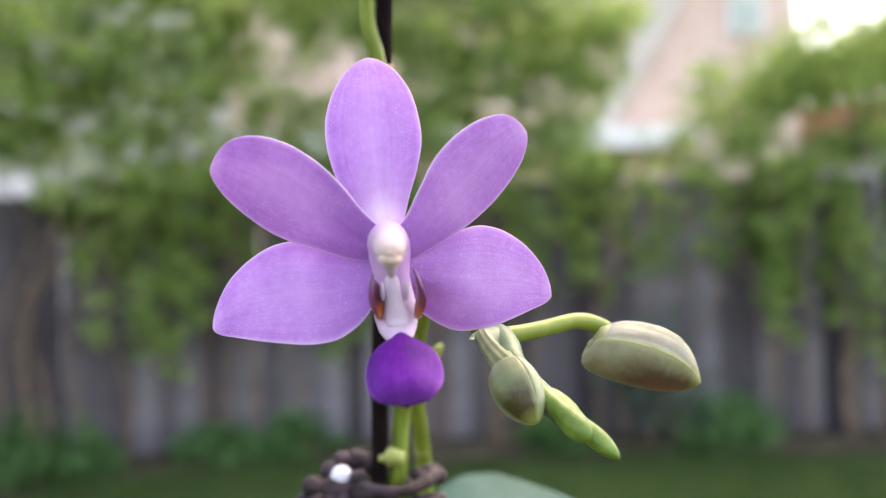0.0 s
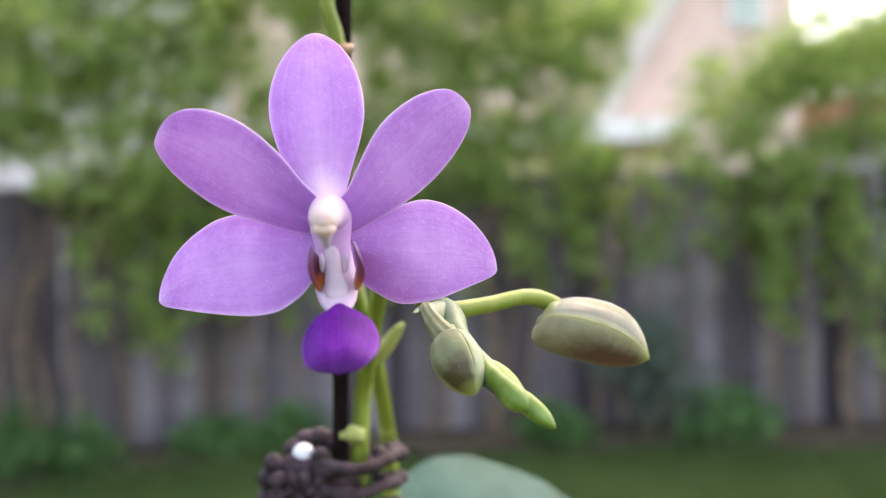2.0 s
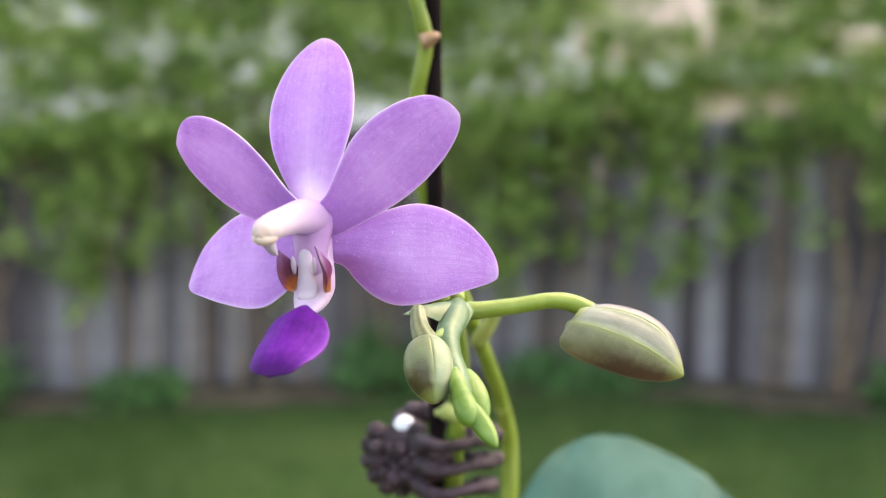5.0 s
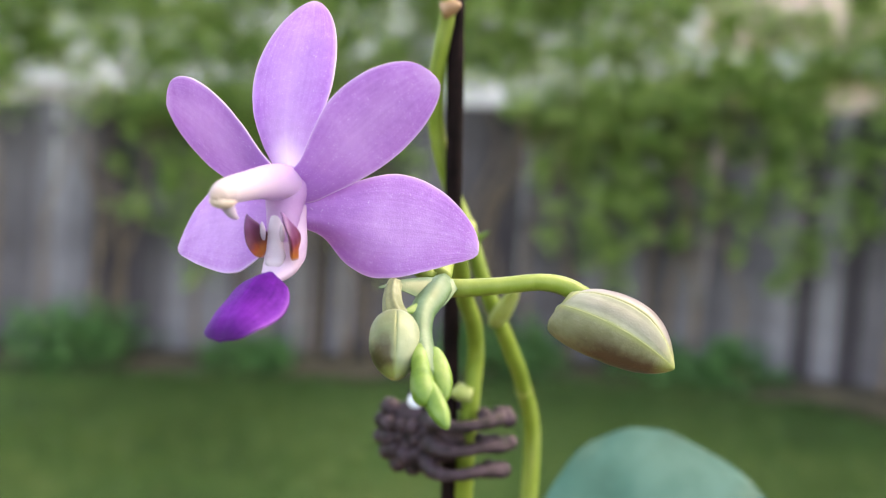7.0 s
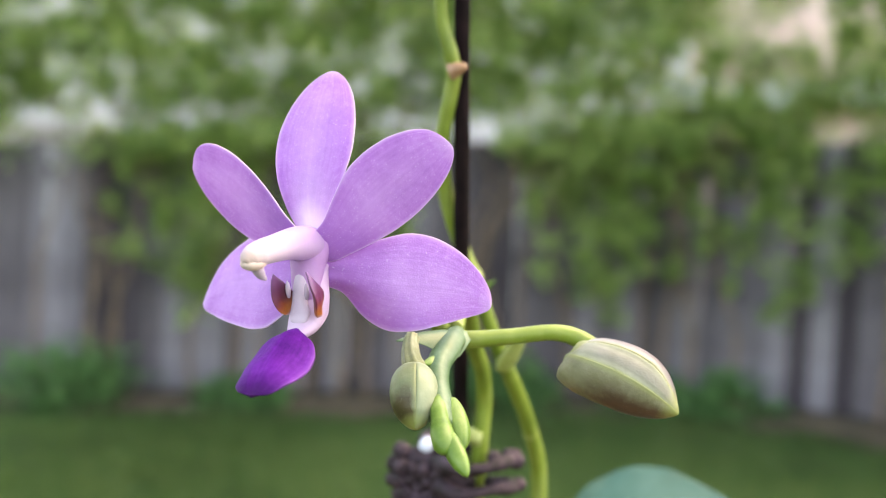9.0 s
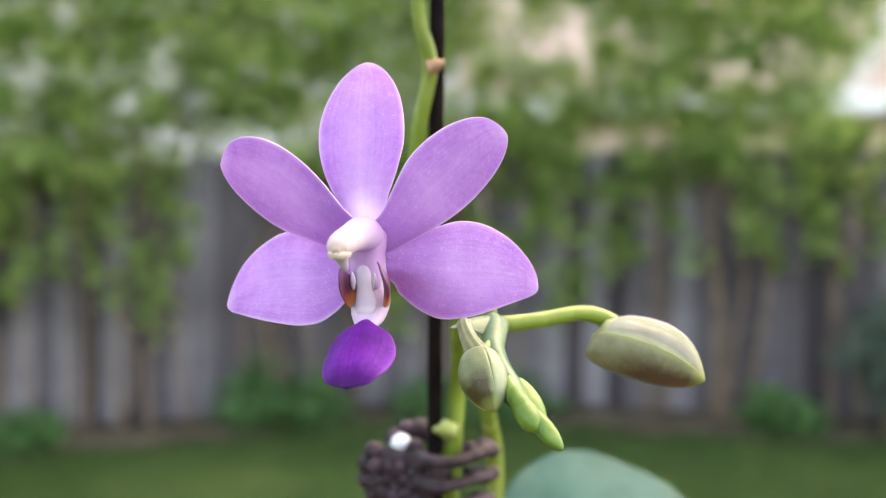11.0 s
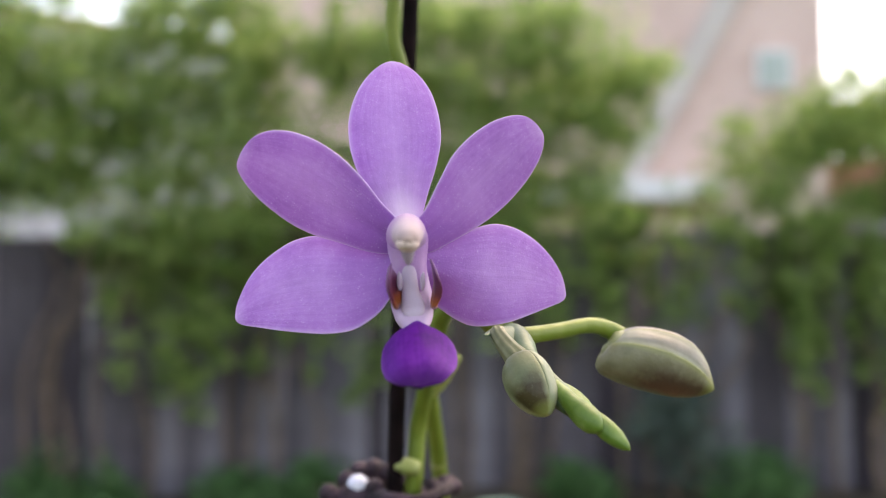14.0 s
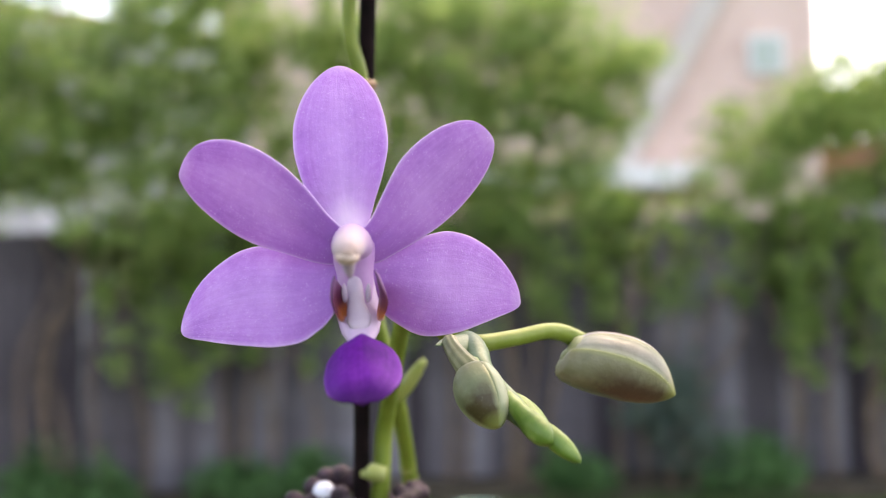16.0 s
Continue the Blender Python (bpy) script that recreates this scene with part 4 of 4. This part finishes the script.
big = ppart("flower_bud", blob((3.2, 0.95, -1.93), (2.07, 0.0, -0.68), 2.05, 0.47, bud_profile, 24, 20), BUD, plant, "plump grey-green bud flushed with mauve")
bud_sepals(big, (3.2, 0.95, -1.945), (2.07, 0.0, -0.70), 2.2, 0.64, (0, 0, 1), (BUD, BUD_BROWN, BUD_BROWN, BUD_MAUVE), (28, 72, 190, 300, 388), 0.10, 0.07, 0.36, (28,))
ppart("bud_base", blob((3.31, 0.95, -2.28), (-0.1, 0, 1), 0.42, 0.17, lambda s: math.sqrt(max(1 - (2 * s - 1) ** 2, 0)), 16, 10), BUD, big)
ppart("pedicel", tube([cm(1.2, 0.1, -1.75), cm(1.65, 0.13, -1.72), cm(2.26, 0.48, -1.64), cm(2.88, 0.85, -1.54), cm(3.3, 1.1, -1.62), cm(3.72, 1.2, -1.88)], [0.0018, 0.0016, 0.0015, 0.0015, 0.0017, 0.0021], 14), GREEN_STEM)
second = ppart("flower_bud", blob((1.37, -1.60, -2.08), (0.38, -0.75, -0.87), 1.15, 0.31, bud_profile, 24, 20), BUD, plant, "smaller pale green closed bud")
bud_sepals(second, (1.30, -1.60, -2.05), (0.38, -0.75, -0.87), 1.18, 0.415, (-0.59, -0.72, 0.37), (BUD_LOW, BUD_PALE, BUD_PALE), (-60, 60, 180, 300), 0.05, 0.0, grooves=(60, 180, 300), prof=tear_profile)
ppart("pedicel", tube([cm(1.0, -1.1, -1.62), cm(1.05, -1.26, -1.74), cm(1.18, -1.48, -1.93), cm(1.36, -1.64, -2.14)], [0.0012, 0.0013, 0.0016, 0.0021], 36, 6, 0.08, 8), CREAM_RIB, plant, "ribbed cream-green bud stalk")


def scale_profile(s):
    """A scale leaf or young bud: as wide as its stalk at first, then full, then pointed."""
    return float(np.interp(s, [0, 0.12, 0.3, 0.5, 0.7, 0.86, 0.95, 1], [0.62, 0.82, 0.98, 1.0, 0.88, 0.60, 0.34, 0.10]))


def hood_profile(s):
    """A stalk that ends in a blunt hooded scale."""
    return float(np.interp(s, [0, 0.2, 0.42, 0.56, 0.7, 0.84, 0.93, 1], [0.72, 0.78, 0.80, 0.96, 1.04, 0.92, 0.62, 0.16]))


ppart("small_bud", blob((1.98, -1.64, -2.55), (0.58, -0.62, -0.66), 0.98, 0.215, scale_profile, 18, 18, 2, 0.12, (0.4, -0.6, 0.6)), GREEN_TIP)
ppart("bud_tip", blob((1.86, -1.85, -2.52), (0.58, -0.95, -0.58), 1.26, 0.20, hood_profile, 18, 18, 2, 0.10, (0.8, 0.4, 0.2)), GREEN_TIP)
ppart("bud_tip", blob((2.28, -2.45, -2.86), (0.55, -0.40, -0.50), 0.88, 0.160, scale_profile, 18, 18, 2, 0.12, (0.2, -0.8, 0.5)), GREEN_TIP)
ppart("node_bract", blob((-0.34, 6.12, -4.95), (-1.0, -0.15, 0.16), 0.70, 0.28, lambda s: math.sqrt(max(1 - s * s * 0.97, 0)) * (0.75 + 0.25 * math.sin(math.pi * s)), 18, 14, flat=0.85), PALE_BRACT, plant, "swollen yellow-green node scale")
ppart("node_bract", blob((-0.84, 6.03, -4.98), (-0.32, 0, 1.0), 0.46, 0.19, lambda s: math.sqrt(max(1 - (1.5 * s - 0.5) ** 2, 0)), 14, 10, flat=0.8), PALE_BRACT, plant, "upturned yellow-green scale tip")
ppart("node_bract", blob((-0.06, 6.55, -3.25), (0.50, -0.45, 0.72), 1.35, 0.26, lambda s: float(np.interp(s, [0, 0.2, 0.45, 0.75, 0.93, 1], [0.7, 1.0, 0.95, 0.75, 0.5, 0.12])), 16, 14, flat=0.6), PALE_BRACT, plant, "pale yellow-green bract with a pointed tip")
ppart("node_bract", blob((-0.45, 5.85, -1.25), (0.7, 0, 0.5), 0.42, 0.13, lambda s: 1 - 0.85 * s, 12, 8), GREEN_TIP)
ppart("node_bract", blob((-0.76, 3.9, 3.72), (1, 0.1, 0.35), 0.42, 0.20, lambda s: 1 - 0.75 * s * s, 14, 8), NODE_TIP, plant, "dry pinkish bract")
for c, d, r in ((cm(0.17, 8.4, -5.15), cm(0.05, 0.45, -1), 0.0021), (cm(-0.62, 5.73, -0.95), cm(0.2, 0.35, -1), 0.0022)):
    d = d.normalized()
    ppart("node_ring", tube([c - d * 0.0012, c - d * 0.0004, c + d * 0.0004, c + d * 0.0012], [r * 0.9, r, r, r * 0.9], 16, 3, 0, 5, 0.06), PALE_BRACT)
LF = petal((0.9, 9.4, -13.0), (3.0, 15.3, -7.35), (1, -0.15, -0.28), [0.9, 1.8, 3.0, 3.9, 4.2, 4.1, 3.5, 2.5], [0.8, 1.4, 2.0, 2.3, 2.4, 2.3, 1.9, 1.3], 0.5, 0.2, 0.12, 0.15)
ppart("leaf", LF, LEAF, plant, "broad blue-green fleshy leaf")

# a second flower on the older stem: the same parts on a longer stalk
other = attach("flower", flower.data, plant, "second lilac orchid flower on the older stem")
for ch in flower.children:
    attach(ch.name.split(".")[0], ch.data, other)
other.matrix_basis = Matrix.Translation(cm(8.36, -1.05, 6.62)) @ Euler((0, radians(-28), 0)).to_matrix().to_4x4() @ Matrix.Translation(cm(0.55, 0, 0))
ppart("flower_stalk", tube([cm(-0.75, 3.3, 7.3), cm(1.5, 3.2, 9.0), cm(4.6, 1.6, 9.2), cm(7.2, -1.0, 7.9), cm(8.3, -2.85, 6.54)], [0.0016, 0.0015, 0.0014, 0.0014, 0.0016], 12), GREEN_STEM)

# ---- stake ----
stake = attach("stake", mesh_of("stake", *tube([cm(-0.35, 2.6, 11), cm(-0.57, 4.0, 5), cm(-0.75, 5.1, 0), cm(-0.9, 6.07, -5), cm(-1.1, 7.4, -12), cm(-1.2, 8.2, -16)], [0.0017, 0.0018, 0.0019, 0.0019, 0.002, 0.002], 12, 10, 0, 5, 0.08), STICK))
tagged(stake, "thin dark brown plant stake", "stake")
stake.matrix_basis = Z


# ---- hair clip that ties stem and stake ----
clip = new("flower_clip")
tagged(clip, "dark brown rosette clip with a white pearl, round stem and stake", "clip")
clip.matrix_basis = Z


def ball(c, r, flat=(1, 1, 1), seg=14):
    bm = bmesh.new()
    bmesh.ops.create_uvsphere(bm, u_segments=seg, v_segments=seg // 2 + 2, radius=1)
    bmesh.ops.scale(bm, vec=[r * q * 0.01 for q in flat], verts=bm.verts)
    bmesh.ops.translate(bm, vec=cm(*c), verts=bm.verts)
    return bm


ROS = Vector((-1.85, 6.0, -6.1))
PEARL_AT = Vector((-1.79, 6.2, -5.38))
crnd = random.Random(31)
part("clip_body", ball((-1.1, 6.05, -6.1), 0.62, (1.1, 0.55, 0.95), 18), CLIP, clip, smooth=True)
part("rosette_core", ball(ROS + Vector((0, 0.12, 0)), 0.78, (1, 0.42, 1), 20), CLIP, clip, smooth=True)
for ring, (n, rad, r, fwd) in enumerate([(13, 0.82, 0.24, 0.05), (10, 0.54, 0.22, -0.17), (5, 0.25, 0.18, -0.16)]):
    for k in range(n):
        a = 2 * math.pi * (k + 0.4 * ring) / n
        c = ROS + Vector((math.cos(a) * rad, fwd, math.sin(a) * rad))
        if abs(c.x - PEARL_AT.x) < 0.36 and abs(c.z - PEARL_AT.z) < 0.34:
            continue
        rr = r * crnd.uniform(0.9, 1.12)
        bm = ball((0, 0, 0), rr, (1.05, 0.95, 1.0), 12)
        bmesh.ops.rotate(bm, cent=(0, 0, 0), matrix=Euler((0, -a, 0)).to_matrix(), verts=bm.verts)
        bmesh.ops.translate(bm, vec=cm(*c), verts=bm.verts)
        part("rosette_petal", bm, CLIP, clip, smooth=True)
for k, (dz, lift) in enumerate(((0.50, 0.02), (-0.08, -0.12), (-0.64, -0.18))):
    z = -6.0 + dz
    v, f = tube([cm(-1.35, 6.0, -6.1 + dz * 0.8), cm(-0.95, 5.5, z - 0.12), cm(-0.4, 5.4, z - 0.1), cm(0.1, 5.75, z), cm(0.36, 6.2, z + 0.06 + lift * 0.5), cm(0.45, 6.5, z + 0.1 + lift)], [0.0028, 0.0019, 0.0014, 0.0014, 0.0018, 0.0017], 14, 6, 0, 5, 0.25)
    finger = attach("finger", mesh_of("finger", v, f, CLIP), clip)
    for q in range(7):
        w = q / 6
        c = Vector((0.44 - 0.42 * w, 6.48 - 0.42 * w, z + 0.08 + lift * (1 - w))) + Vector((crnd.uniform(-0.06, 0.06), crnd.uniform(-0.12, 0.12), crnd.uniform(-0.09, 0.09)))
        part("knob", ball(c, crnd.uniform(0.19, 0.25) * (1 - 0.25 * w), (1, 1, 0.9), 12), CLIP, finger, smooth=True)
v, f = tube([cm(-1.5, 6.5, -5.75), cm(-1.85, 6.9, -5.32), cm(-1.4, 7.1, -5.28), cm(-0.8, 7.05, -5.45), cm(-0.2, 6.95, -5.75)], [0.0024, 0.0024, 0.0022, 0.0019, 0.0015], 12, 6, 0, 5, 0.3)
curl = attach("hinge_curl", mesh_of("hinge_curl", v, f, CLIP), clip)
for c, r in (((-2.06, 6.82, -5.36), 0.29), ((-1.80, 6.95, -5.16), 0.28), ((-1.46, 7.02, -5.12), 0.29), ((-1.14, 7.05, -5.22), 0.28), ((-0.82, 7.0, -5.40), 0.26)):
    part("knob", ball(c, r, (1, 1, 0.92), 12), CLIP, curl, smooth=True)
part("pearl", ball(PEARL_AT, 0.27, (1, 1, 1), 18), PEARL, clip, "white pearl bead", True)

# ---- pot and stool under the plant ----
def lathe(profile, sides=40):
    rings = [[Vector((r * math.cos(2 * math.pi * j / sides), r * math.sin(2 * math.pi * j / sides), z)) for j in range(sides)] for r, z in profile]
    return loft(rings)


pot = attach("flower_pot", mesh_of("flower_pot", *lathe([(0.045, 0), (0.047, 0.004), (0.058, 0.09), (0.064, 0.092), (0.065, 0.118), (0.060, 0.12), (0.057, 0.112), (0.056, 0.1), (0.03, 0.098)]), TERRACOTTA, smooth=False))
tagged(pot, "plain terracotta flower pot on a wooden stool", "pot")
pot.matrix_basis = Matrix.Translation((0, 0.088, 0.965))
mix = attach("potting_bark", mesh_of("potting_bark", *lathe([(0.05, 0.02), (0.0555, 0.1), (0.05, 0.106), (0.02, 0.109), (0.002, 0.11)]), SOIL), pot)
stool = new("wooden_stool")
tagged(stool, "plain brown wooden stool on the lawn", "stool")
stool.matrix_basis = Matrix.Translation((0, 0.088, 0))
part("seat", box(-0.16, 0.16, -0.16, 0.16, 0.935, 0.965, 0.006), STOOL_WOOD, stool)
for sx in (-1, 1):
    for sy in (-1, 1):
        part("leg", box(sx * 0.125 - 0.018, sx * 0.125 + 0.018, sy * 0.125 - 0.018, sy * 0.125 + 0.018, -0.03, 0.935, 0.003), STOOL_WOOD, stool)
